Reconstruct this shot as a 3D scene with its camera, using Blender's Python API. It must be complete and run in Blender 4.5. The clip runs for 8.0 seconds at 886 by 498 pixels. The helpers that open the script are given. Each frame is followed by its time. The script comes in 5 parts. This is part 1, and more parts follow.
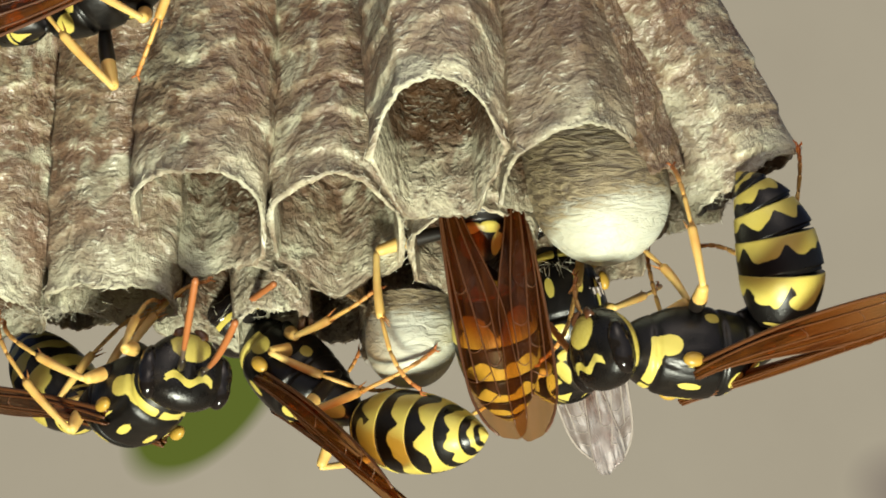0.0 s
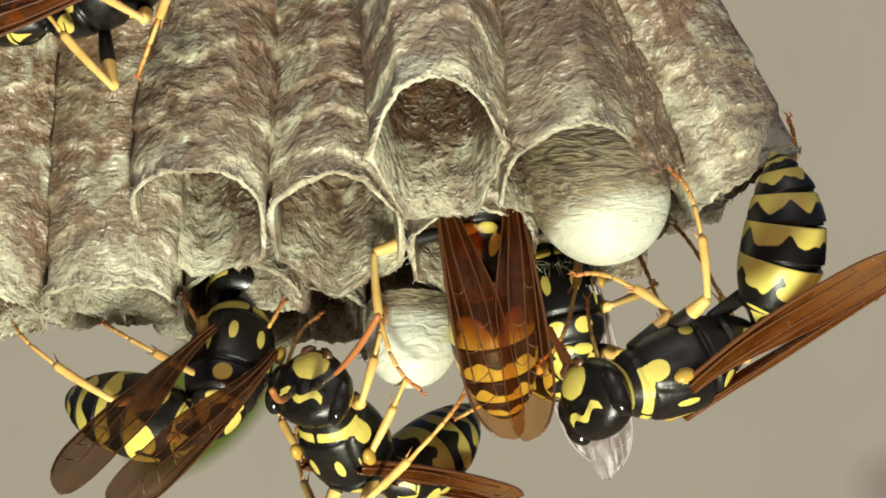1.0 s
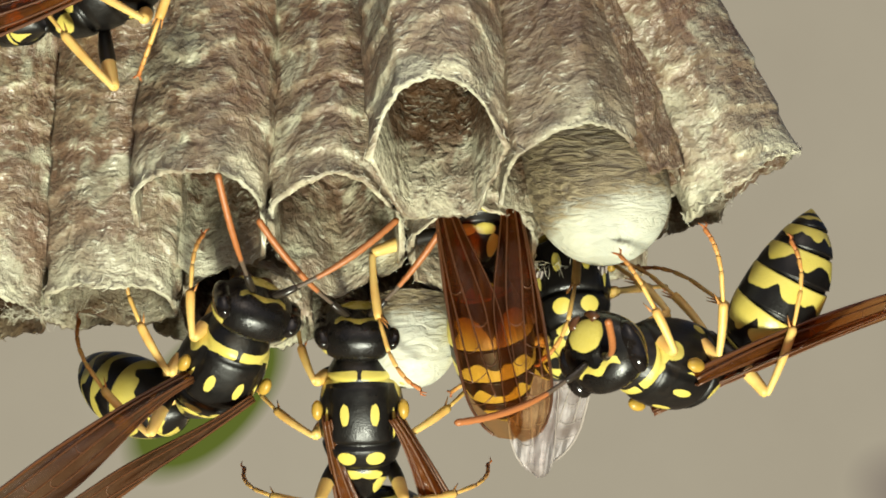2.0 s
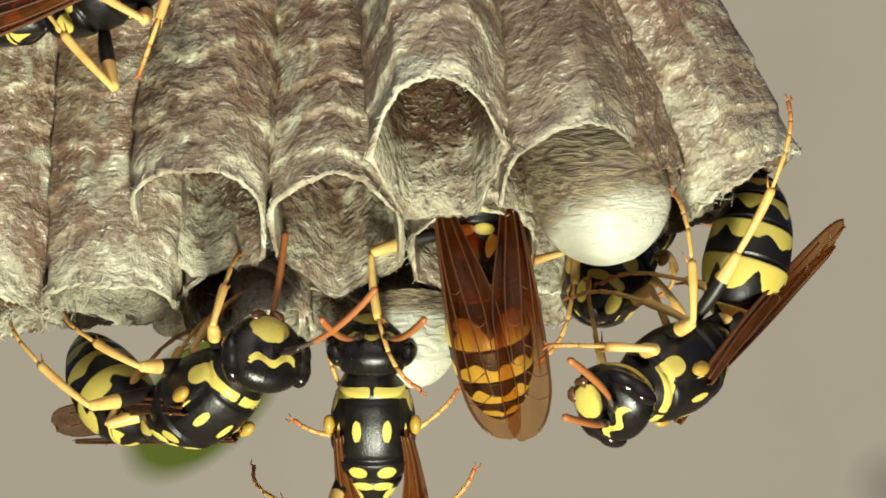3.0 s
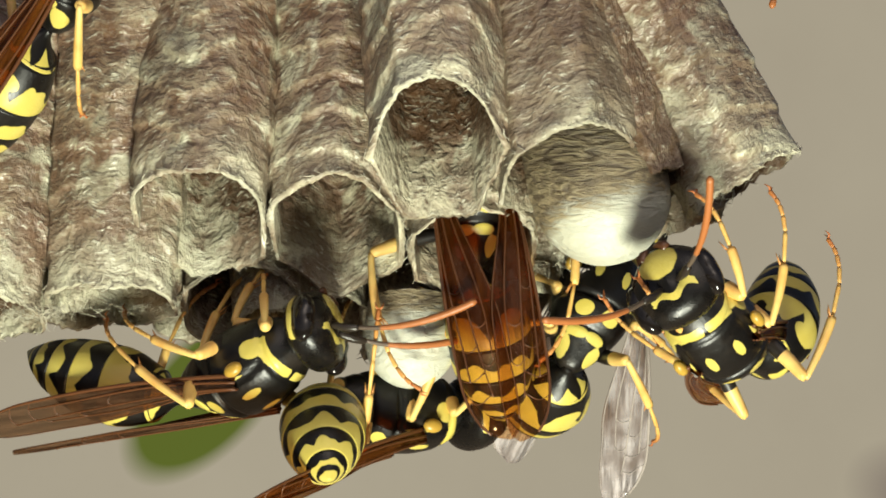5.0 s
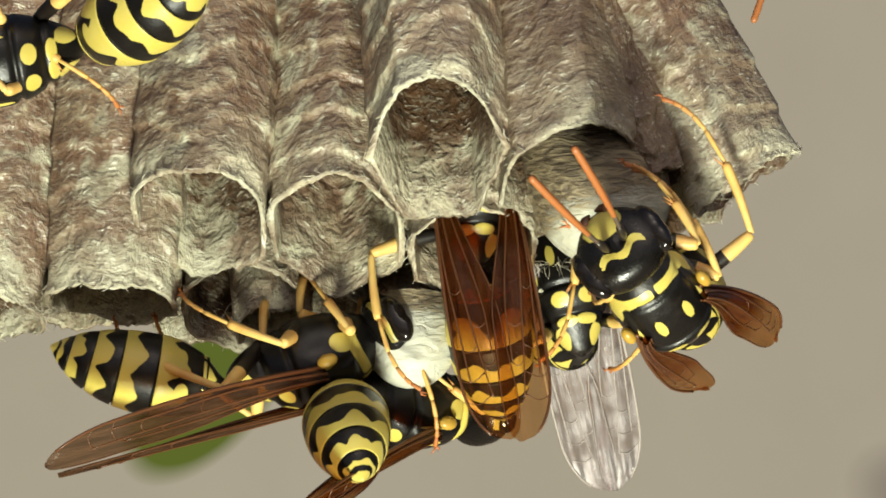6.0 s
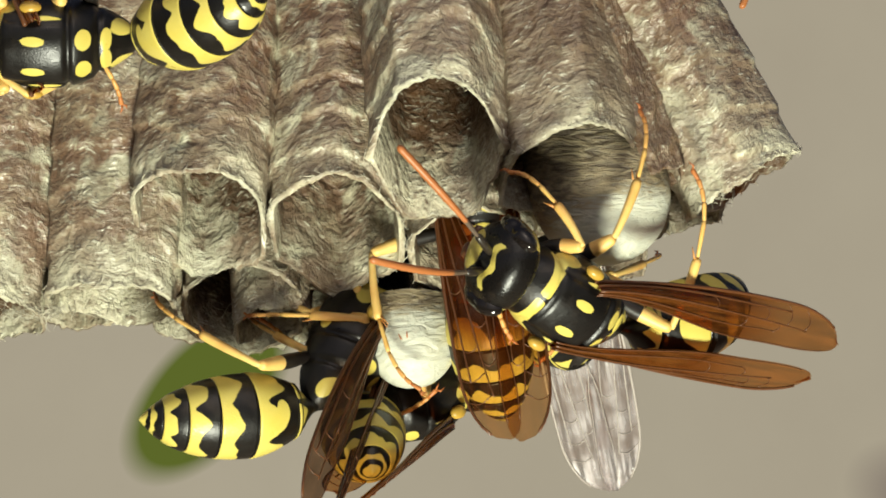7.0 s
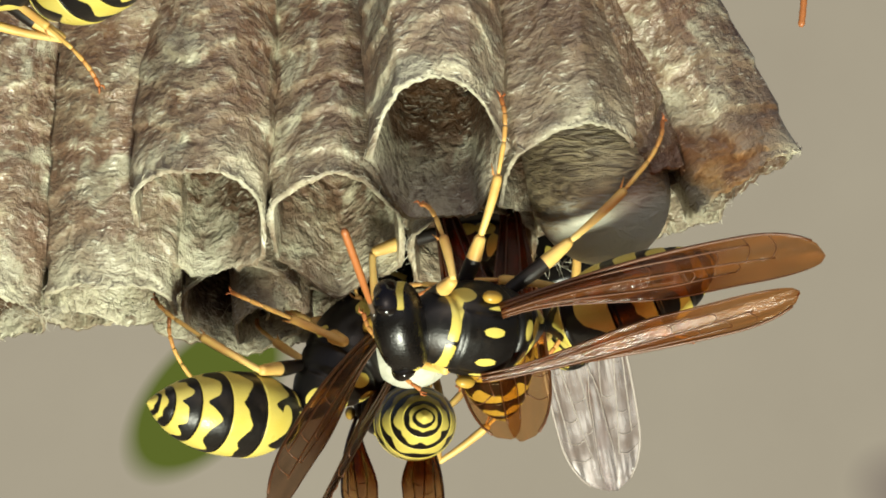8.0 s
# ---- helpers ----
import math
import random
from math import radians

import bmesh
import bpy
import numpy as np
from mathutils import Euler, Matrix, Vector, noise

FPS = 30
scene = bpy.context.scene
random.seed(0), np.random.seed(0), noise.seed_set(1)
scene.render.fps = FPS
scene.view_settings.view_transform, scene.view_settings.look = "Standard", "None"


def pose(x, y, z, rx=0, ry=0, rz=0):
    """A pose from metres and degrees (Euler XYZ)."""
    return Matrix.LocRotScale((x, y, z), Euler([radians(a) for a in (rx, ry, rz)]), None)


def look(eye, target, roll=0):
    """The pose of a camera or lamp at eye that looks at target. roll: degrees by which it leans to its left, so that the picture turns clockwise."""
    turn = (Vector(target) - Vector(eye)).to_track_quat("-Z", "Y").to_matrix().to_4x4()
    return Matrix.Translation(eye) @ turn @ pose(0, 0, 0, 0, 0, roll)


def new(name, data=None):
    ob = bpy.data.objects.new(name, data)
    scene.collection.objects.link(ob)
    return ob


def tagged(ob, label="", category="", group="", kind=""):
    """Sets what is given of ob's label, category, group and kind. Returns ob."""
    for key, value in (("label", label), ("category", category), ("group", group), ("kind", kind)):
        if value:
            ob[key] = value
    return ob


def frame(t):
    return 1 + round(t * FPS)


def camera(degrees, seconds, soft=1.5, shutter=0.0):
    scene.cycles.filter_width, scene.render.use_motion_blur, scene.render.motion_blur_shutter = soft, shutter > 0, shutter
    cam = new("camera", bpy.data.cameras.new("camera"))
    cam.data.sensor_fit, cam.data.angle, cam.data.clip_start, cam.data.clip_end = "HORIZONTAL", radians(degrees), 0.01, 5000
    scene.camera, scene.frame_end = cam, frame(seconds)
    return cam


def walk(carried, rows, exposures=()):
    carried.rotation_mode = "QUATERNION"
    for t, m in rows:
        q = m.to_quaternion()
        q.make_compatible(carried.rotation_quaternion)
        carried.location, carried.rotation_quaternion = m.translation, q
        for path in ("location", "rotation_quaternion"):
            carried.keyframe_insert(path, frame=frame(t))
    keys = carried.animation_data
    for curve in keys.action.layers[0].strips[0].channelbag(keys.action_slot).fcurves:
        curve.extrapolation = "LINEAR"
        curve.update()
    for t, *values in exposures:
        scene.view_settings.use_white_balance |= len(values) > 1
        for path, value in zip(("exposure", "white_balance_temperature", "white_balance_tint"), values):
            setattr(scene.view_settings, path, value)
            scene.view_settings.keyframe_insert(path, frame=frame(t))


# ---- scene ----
cam = camera(20, 8.0, soft=1.8, shutter=0.0)
DIST = 111.2          # camera to the middle of the nest, mm
MM = 0.001
walk(cam, [(0.0, look((0, -DIST * MM, 0), (0, 0, 0))), (8.0, look((0, -DIST * MM, 0), (0, 0, 0)))])
scene.view_settings.exposure = 0.0


# ---- world and light ----
def make_world():
    w = bpy.data.worlds.new("sky")
    scene.world = w
    w.use_nodes = True
    nt = w.node_tree
    bg = nt.nodes["Background"]
    sky = nt.nodes.new("ShaderNodeTexSky")
    sky.sky_type, sky.sun_disc = "NISHITA", False
    sky.sun_elevation, sky.sun_rotation = radians(55), radians(170)
    sky.air_density, sky.dust_density, sky.ozone_density = 0.7, 5.0, 0.4
    nt.links.new(sky.outputs["Color"], bg.inputs["Color"])
    bg.inputs["Strength"].default_value = 0.058


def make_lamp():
    # unseen lamp, added for the light that comes from low in front
    li = bpy.data.lights.new("low_front_lamp", "AREA")
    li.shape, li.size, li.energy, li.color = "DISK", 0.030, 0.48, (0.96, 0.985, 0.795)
    ob = new("low_front_lamp", li)
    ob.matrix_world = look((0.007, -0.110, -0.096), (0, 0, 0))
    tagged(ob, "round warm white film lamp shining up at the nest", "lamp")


make_world()
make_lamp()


# ---- materials ----
class Nodes:
    def __init__(self, name):
        self.mat = bpy.data.materials.new(name)
        self.mat.use_nodes = True
        self.nt = self.mat.node_tree
        self.bsdf = self.nt.nodes["Principled BSDF"]
        self.out = self.nt.nodes["Material Output"]

    def put(self, value, socket):
        if hasattr(value, "is_linked"):
            self.nt.links.new(value, socket)
        elif value is not None:
            if isinstance(value, tuple) and len(value) == 3 and socket.type == "RGBA":
                value = (*value, 1)
            socket.default_value = value

    def node(self, kind, **ins):
        n = self.nt.nodes.new(kind)
        for k, v in ins.items():
            self.put(v, n.inputs[k.replace("_", " ")])
        return n

    def noise(self, vec, scale, detail=4, rough=0.55, distort=0.0):
        return self.node("ShaderNodeTexNoise", Vector=vec, Scale=scale, Detail=detail, Roughness=rough, Distortion=distort).outputs["Fac"]

    def ramp(self, fac, stops):
        n = self.nt.nodes.new("ShaderNodeValToRGB")
        el = n.color_ramp.elements
        while len(el) < len(stops):
            el.new(0.5)
        for e, (p, c) in zip(el, stops):
            e.position, e.color = p, (*c, 1) if isinstance(c, tuple) else (c, c, c, 1)
        self.put(fac, n.inputs["Fac"])
        return n.outputs["Color"]

    def mix(self, fac, a, b, mode="MIX"):
        n = self.nt.nodes.new("ShaderNodeMix")
        n.data_type, n.blend_type = "RGBA", mode
        self.put(fac, n.inputs[0])
        self.put(a, n.inputs[6])
        self.put(b, n.inputs[7])
        return n.outputs[2]

    def maths(self, op, a, b=None, clamp=False):
        n = self.nt.nodes.new("ShaderNodeMath")
        n.operation, n.use_clamp = op, clamp
        self.put(a, n.inputs[0])
        self.put(b, n.inputs[1])
        return n.outputs[0]

    def attr(self, name):
        n = self.nt.nodes.new("ShaderNodeAttribute")
        n.attribute_name = name
        return n

    def coords(self, which="Object", scale=(1, 1, 1)):
        n = self.nt.nodes.new("ShaderNodeTexCoord")
        m = self.node("ShaderNodeMapping", Vector=n.outputs[which], Scale=scale)
        return m.outputs[0]

    def bump(self, height, strength, distance):
        n = self.node("ShaderNodeBump", Height=height, Strength=strength, Distance=distance)
        self.nt.links.new(n.outputs[0], self.bsdf.inputs["Normal"])

    def set(self, **ins):
        for k, v in ins.items():
            self.put(v, self.bsdf.inputs[k.replace("_", " ")])
        return self.mat


def paper_material():
    # chewed wood fibre: silvery strands in clumps over mauve-brown layers with pale edges, dark brown deep inside
    n = Nodes("nest_paper")
    uv = n.coords("UV")
    obj = n.coords("Object")
    warp = n.node("ShaderNodeTexNoise", Vector=uv, Scale=0.8, Detail=3).outputs["Color"]
    bent = n.mix(0.22, uv, warp, "LINEAR_LIGHT")

    def strand(turn, stretch, scale, distort=0.3):
        m = n.node("ShaderNodeMapping", Vector=bent, Scale=stretch)
        m.inputs["Rotation"].default_value = (0, 0, radians(turn))
        return n.noise(m.outputs[0], scale, 4, 0.6, distort)

    def clumps(scale, lo, hi):
        return n.ramp(n.noise(bent, scale, 3, 0.6, 0.5), [(lo, 0.0), (hi, 1.0)])

    mask = n.ramp(n.noise(uv, 0.55, 2), [(0.44, 0.0), (0.56, 1.0)])
    fibre = n.mix(mask, strand(22, (0.85, 4.4, 1), 1.1), strand(-34, (0.9, 4.2, 1), 1.05))
    hair = n.mix(clumps(0.8, 0.46, 0.54), strand(38, (0.9, 4.4, 1), 2.0, 0.5), strand(-40, (0.9, 4.2, 1), 1.9, 0.5))
    clump = n.noise(uv, 0.62, 4, 0.52, 0.6)
    patch = n.noise(obj, 210, 5, 0.62, 0.6)
    blush = n.noise(obj, 300, 4, 0.6)
    grain = n.noise(obj, 3000, 3, 0.6)
    lump = n.noise(bent, 1.7, 4, 0.6, 0.8)
    stain = n.noise(n.node("ShaderNodeMapping", Vector=bent, Scale=(1.0, 0.22, 1)).outputs[0], 0.75, 5, 0.6, 0.6)
    # each strip of pulp starts mauve-brown and ends in a pale edge
    strip = n.maths("ADD", n.attr("strip").outputs["Fac"], n.maths("MULTIPLY", n.maths("ADD", n.maths("SUBTRACT", clump, 0.5), n.maths("SUBTRACT", lump, 0.5)), 1.3))
    base = n.ramp(strip, [(0.12, (0.115, 0.058, 0.030)), (0.34, (0.225, 0.145, 0.090)), (0.56, (0.34, 0.265, 0.170)), (0.85, (0.62, 0.575, 0.405))])
    base = n.mix(n.ramp(patch, [(0.45, 0.0), (0.54, 0.90)]), base, n.mix(lump, (0.075, 0.028, 0.012), (0.26, 0.150, 0.092)))
    base = n.mix(n.ramp(n.noise(obj, 300, 5, 0.62, 0.6), [(0.52, 0.0), (0.59, 0.85)]), base, n.mix(lump, (0.36, 0.345, 0.22), (0.70, 0.69, 0.53)))
    base = n.mix(n.ramp(stain, [(0.55, 0.0), (0.66, 0.80)]), base, n.mix(lump, (0.075, 0.026, 0.010), (0.20, 0.105, 0.055)))
    base = n.mix(n.ramp(blush, [(0.56, 0.0), (0.67, 0.6)]), base, (0.085, 0.044, 0.026))
    worn = n.maths("ADD", n.attr("age").outputs["Fac"], n.maths("MULTIPLY", n.maths("SUBTRACT", blush, 0.5), 1.3), True)
    base = n.mix(worn, base, n.mix(clump, (0.075, 0.034, 0.016), (0.235, 0.155, 0.092)))
    edge = n.attr("rim").outputs["Fac"]
    pale = n.maths("MULTIPLY", edge, n.ramp(blush, [(0.36, 0.15), (0.60, 1.0)]))
    base = n.mix(n.maths("MULTIPLY", pale, 0.80), base, (0.68, 0.665, 0.495))
    # inner walls turn dark brown with distance in from the rim
    deep_brown = n.maths("ADD", n.attr("deep_brown").outputs["Fac"], n.maths("MULTIPLY", n.maths("ADD", n.maths("SUBTRACT", clump, 0.5), n.maths("SUBTRACT", lump, 0.5)), 1.1))
    base = n.mix(n.ramp(deep_brown, [(0.28, 0.0), (0.44, 0.5), (0.56, 0.95)]), base, n.mix(lump, (0.030, 0.013, 0.006), (0.150, 0.078, 0.038)))
    # strands show only in clumps, pale or dark
    base = n.mix(n.maths("MULTIPLY", n.ramp(hair, [(0.55, 0.0), (0.65, 0.85)]), clumps(1.3, 0.47, 0.58)), base, (0.80, 0.79, 0.64))
    base = n.mix(n.maths("MULTIPLY", n.ramp(hair, [(0.36, 0.75), (0.46, 0.0)]), clumps(1.1, 0.44, 0.56)), base, (0.085, 0.042, 0.020))
    base = n.mix(n.ramp(fibre, [(0.54, 0.0), (0.68, 0.25)]), base, (0.70, 0.69, 0.53))
    base = n.mix(n.ramp(fibre, [(0.34, 0.30), (0.45, 0.0)]), base, (0.080, 0.044, 0.022))
    base = n.mix(n.ramp(grain, [(0.60, 0.0), (0.72, 0.6)]), base, (0.060, 0.036, 0.024))
    tuft = n.maths("MULTIPLY", hair, clumps(1.3, 0.42, 0.60))
    height = n.maths("ADD", n.maths("ADD", n.maths("MULTIPLY", fibre, 0.22), n.maths("MULTIPLY", lump, 0.70)), n.maths("ADD", n.maths("MULTIPLY", clump, 1.8), n.maths("ADD", n.maths("MULTIPLY", tuft, 0.30), n.maths("MULTIPLY", grain, 0.05))))
    n.bump(height, 1.0, 0.00024)
    shine = n.maths("ADD", n.ramp(hair, [(0.42, 0.50), (0.60, 0.22)]), n.maths("MULTIPLY", edge, 0.20))
    gloss = n.maths("SUBTRACT", 0.8, n.maths("MULTIPLY", n.attr("deep_brown").outputs["Fac"], 0.45))
    return n.set(Base_Color=base, Roughness=shine, Specular_IOR_Level=gloss)


def silk_material():
    n = Nodes("cocoon_silk")
    obj = n.coords("Object")
    f = n.noise(n.coords("Object", (1, 1, 2.5)), 900, 5, 0.6, 1.0)
    p = n.noise(obj, 260, 3)
    thread = n.noise(n.coords("Object", (0.5, 1, 2.6)), 1500, 4, 0.6, 1.2)
    base = n.mix(n.ramp(p, [(0.45, 0.0), (0.7, 0.5)]), (0.57, 0.57, 0.475), (0.44, 0.42, 0.31))
    pulp = n.mix(n.ramp(thread, [(0.40, 0.0), (0.60, 1.0)]), (0.075, 0.043, 0.020), (0.29, 0.225, 0.125))
    smear = n.maths("ADD", n.attr("mark").outputs["Fac"], n.maths("MULTIPLY", n.maths("SUBTRACT", thread, 0.5), 1.2))
    base = n.mix(n.ramp(smear, [(0.35, 0.0), (0.75, 0.92)]), base, pulp)
    n.bump(n.maths("ADD", n.maths("ADD", f, p), n.maths("MULTIPLY", thread, n.attr("mark").outputs["Fac"])), 1.0, 0.00022)
    return n.set(Base_Color=base, Roughness=0.42, Subsurface_Weight=0.15, Subsurface_Radius=(0.0006, 0.0005, 0.0004))


def chitin_material(name, yellow=(0.56, 0.43, 0.058), dark=(0.006, 0.005, 0.0045), rough=0.32):
    n = Nodes(name)
    obj = n.coords("Object")
    wob = n.maths("MULTIPLY", n.maths("SUBTRACT", n.noise(obj, 1300, 4), 0.5), 0.38)
    m = n.maths("ADD", n.attr("mark").outputs["Fac"], wob)
    fac = n.ramp(m, [(0.47, 0.0), (0.53, 1.0)])
    tone = n.noise(obj, 700, 3)
    yel = n.mix(tone, yellow, (yellow[0] * 1.08, yellow[1] * 1.2, yellow[2] * 2.6))
    blk = n.mix(n.ramp(tone, [(0.55, 0.0), (0.8, 1.0)]), dark, (0.03, 0.022, 0.016))
    pits = n.maths("ADD", n.noise(obj, 11000, 2), n.maths("MULTIPLY", n.noise(obj, 2600, 3), 0.35))
    n.bump(pits, 0.45, 0.00003)
    return n.set(Base_Color=n.mix(fac, blk, yel), Roughness=n.ramp(n.noise(obj, 1800, 3), [(0.3, rough - 0.05), (0.7, rough + 0.13)]), Specular_IOR_Level=0.40)


def leg_material():
    n = Nodes("leg_chitin")
    obj = n.coords("Object")
    m = n.attr("mark").outputs["Fac"]
    col = n.ramp(m, [(0.0, (0.012, 0.009, 0.007)), (0.30, (0.014, 0.010, 0.008)), (0.36, (0.80, 0.56, 0.19)), (0.6, (0.76, 0.49, 0.14)), (0.8, (0.62, 0.31, 0.085)), (1.0, (0.42, 0.12, 0.03))])
    tone = n.noise(obj, 900, 3)
    col = n.mix(n.ramp(tone, [(0.4, 0.0), (0.8, 0.45)]), col, (0.62, 0.24, 0.04), "MULTIPLY")
    n.bump(n.noise(obj, 7000, 2), 0.2, 0.00003)
    return n.set(Base_Color=col, Roughness=0.45, Subsurface_Weight=0.08, Subsurface_Radius=(0.0003, 0.00015, 0.0001))


def wing_material(name, tint_base, tint_tip, solid_base, solid_tip, body, even=0.75, dusk=0.5):
    """Thin wing: darker and denser at its root, clearer at the tip, with fine pleats along it."""
    n = Nodes(name)
    x = n.node("ShaderNodeSeparateXYZ", Vector=n.coords("Object")).outputs[0]
    along = n.maths("MULTIPLY", x, -1 / 0.0115, True)
    pleat = n.noise(n.coords("Object", (0.10, 1.6, 1)), 2600, 4, 0.6)
    blot = n.noise(n.coords("Object"), 450, 3)
    n.bump(n.maths("ADD", pleat, n.maths("MULTIPLY", n.noise(n.coords("Object"), 1300, 3), 0.7)), 0.8, 0.00013)
    n.set(Base_Color=n.mix(n.ramp(pleat, [(0.40, 0.0), (0.60, 1.0)]), body, tuple(dusk * c for c in body)), Roughness=0.17, Specular_IOR_Level=0.7)
    far = n.ramp(along, [(0.52, 0.0), (0.84, 1.0)])
    streak = n.mix(n.ramp(pleat, [(0.36, 1.0), (0.52, 0.0)]), n.mix(far, tint_base, tint_tip), tuple(0.45 * c for c in tint_base))
    tr = n.node("ShaderNodeBsdfTransparent", Color=n.mix(far, streak, tint_tip))
    mx = n.nt.nodes.new("ShaderNodeMixShader")
    fac = n.mix(far, (solid_base,) * 3, (solid_tip,) * 3)
    n.put(n.maths("MULTIPLY", fac, n.ramp(blot, [(0.38, even), (0.62, 1.0)])), mx.inputs[0])
    n.nt.links.new(tr.outputs[0], mx.inputs[1])
    n.nt.links.new(n.bsdf.outputs[0], mx.inputs[2])
    n.nt.links.new(mx.outputs[0], n.out.inputs["Surface"])
    return n.mat


def plain_material(name, col, rough, scale=2500, amount=0.35):
    n = Nodes(name)
    f = n.noise(n.coords("Object"), scale, 4)
    n.bump(f, 0.2, 0.00003)
    return n.set(Base_Color=n.mix(f, col, tuple(c * (1 - amount) for c in col)), Roughness=rough)


def backdrop_material():
    # out-of-focus distance: warm stone grey, a soft green leaf and a dark patch
    n = Nodes("soft_distance")
    obj = n.coords("Object")
    f = n.noise(obj, 9, 3, 0.5)
    g = n.noise(obj, 45, 4, 0.6)
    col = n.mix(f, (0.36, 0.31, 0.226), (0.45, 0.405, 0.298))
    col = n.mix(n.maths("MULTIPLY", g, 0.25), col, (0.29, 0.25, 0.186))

    def blob(x, z, rx, rz, turn, soft):
        m = n.node("ShaderNodeMapping", Vector=obj)
        m.vector_type = "TEXTURE"
        n.put((x, 0, z), m.inputs["Location"]), n.put((0, radians(turn), 0), m.inputs["Rotation"]), n.put((rx, 1, rz), m.inputs["Scale"])
        d = n.nt.nodes.new("ShaderNodeVectorMath")
        d.operation = "LENGTH"
        flat = n.nt.nodes.new("ShaderNodeVectorMath")
        flat.operation = "MULTIPLY"
        n.put(m.outputs[0], flat.inputs[0])
        flat.inputs[1].default_value = (1, 0, 1)
        n.put(flat.outputs[0], d.inputs[0])
        return n.ramp(d.outputs["Value"], [(1 - soft, 1.0), (1.0, 0.0)])

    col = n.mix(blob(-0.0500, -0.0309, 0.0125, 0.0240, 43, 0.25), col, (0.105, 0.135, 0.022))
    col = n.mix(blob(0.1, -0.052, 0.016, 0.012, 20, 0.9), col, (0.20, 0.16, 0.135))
    # the backdrop glows: daylight on the distance is put into this colour
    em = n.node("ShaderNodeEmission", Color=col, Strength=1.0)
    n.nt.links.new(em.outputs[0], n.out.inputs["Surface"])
    return n.mat


PAPER = paper_material()
SILK = silk_material()
CHITIN = chitin_material("banded_chitin")
HEADC = chitin_material("head_chitin", rough=0.25)
LEG = leg_material()
EYE = plain_material("compound_eye", (0.012, 0.009, 0.008), 0.12)
WING = wing_material("amber_wing", (0.47, 0.18, 0.040), (0.80, 0.60, 0.40), 0.34, 0.17, (0.30, 0.098, 0.018), 0.7, 0.22)
FOLDED = wing_material("folded_amber_wing", (0.50, 0.17, 0.036), (0.88, 0.72, 0.52), 0.20, 0.12, (0.26, 0.075, 0.014), 0.6, 0.22)
# greyer copy of the amber wing, the light on it put into its tint
DUSKY = wing_material("dusky_wing", (0.46, 0.27, 0.15), (0.62, 0.52, 0.43), 0.34, 0.26, (0.20, 0.105, 0.058), 0.6, 0.25)
# mottled white body colour stands in for bright reflections on these wings
CLEAR = wing_material("clear_wing", (0.80, 0.71, 0.67), (0.86, 0.81, 0.80), 0.36, 0.50, (0.86, 0.80, 0.82), 0.06, 0.25)
VEIN = plain_material("wing_vein", (0.13, 0.045, 0.014), 0.4)
PALE_VEIN = plain_material("pale_wing_vein", (0.42, 0.36, 0.33), 0.4)
SCAPE = plain_material("dark_horn", (0.03, 0.022, 0.016), 0.3)
JAW = plain_material("jaw_horn", (0.10, 0.038, 0.014), 0.3)
MAST = plain_material("mandible_horn", (0.55, 0.33, 0.05), 0.35)
FIBRE = plain_material("torn_fibre", (0.62, 0.58, 0.45), 0.4)
BACK = backdrop_material()
BOUNCE = plain_material("bounce_sheet", (0.58, 0.46, 0.31), 0.9, 30, 0.3)


# ---- helpers of the scene ----
def P(px, py, y=0.0):
    """Place in mm that lies at this spot of the 1568 x 882 view, at depth y mm behind the middle of the nest."""
    k = (1 + y / DIST) / 40.0
    return Vector(((px - 784) * k, y, (441 - py) * k))


def V(v):
    """Direction (right, toward the camera, up) as a world direction."""
    return Vector((v[0], -v[1], v[2])).normalized()


def mesh_from(name, verts, faces, material, mark=None, uv=None, attr="mark"):
    me = bpy.data.meshes.new(name)
    me.from_pydata([tuple(c * MM for c in v) for v in verts], [], faces)
    me.polygons.foreach_set("use_smooth", [True] * len(me.polygons))
    if mark is not None:
        a = me.attributes.new(attr, "FLOAT", "POINT")
        a.data.foreach_set("value", np.asarray(mark, dtype=np.float32))
    if uv is not None:
        layer = me.uv_layers.new(name="UVMap")
        idx = np.zeros(len(me.loops), dtype=np.int32)
        me.loops.foreach_get("vertex_index", idx)
        layer.data.foreach_set("uv", np.asarray(uv, dtype=np.float32)[idx].ravel())
    me.materials.append(material)
    me.update()
    return me


def part(name, me, parent, m=None, label=""):
    ob = new(name, me)
    ob.parent = parent
    if m is not None:
        ob.matrix_basis = m
    return tagged(ob, label)


def grid_faces(nu, nv, closed=True, flip=False, start=0):
    fs = []
    for i in range(nu - 1):
        for j in range(nv if closed else nv - 1):
            k = (j + 1) % nv
            f = (start + i * nv + j, start + i * nv + k, start + (i + 1) * nv + k, start + (i + 1) * nv + j)
            fs.append(f[::-1] if flip else f)
    return fs


def basis(x, z):
    """Rotation whose local x is along x and local z as near to z as can be."""
    x = Vector(x).normalized()
    z = Vector(z)
    z = (z - x * z.dot(x)).normalized()
    y = z.cross(x)
    return Matrix((x, y, z)).transposed().to_4x4()


def place(loc, rot):
    return Matrix.Translation(Vector(loc) * MM) @ rot


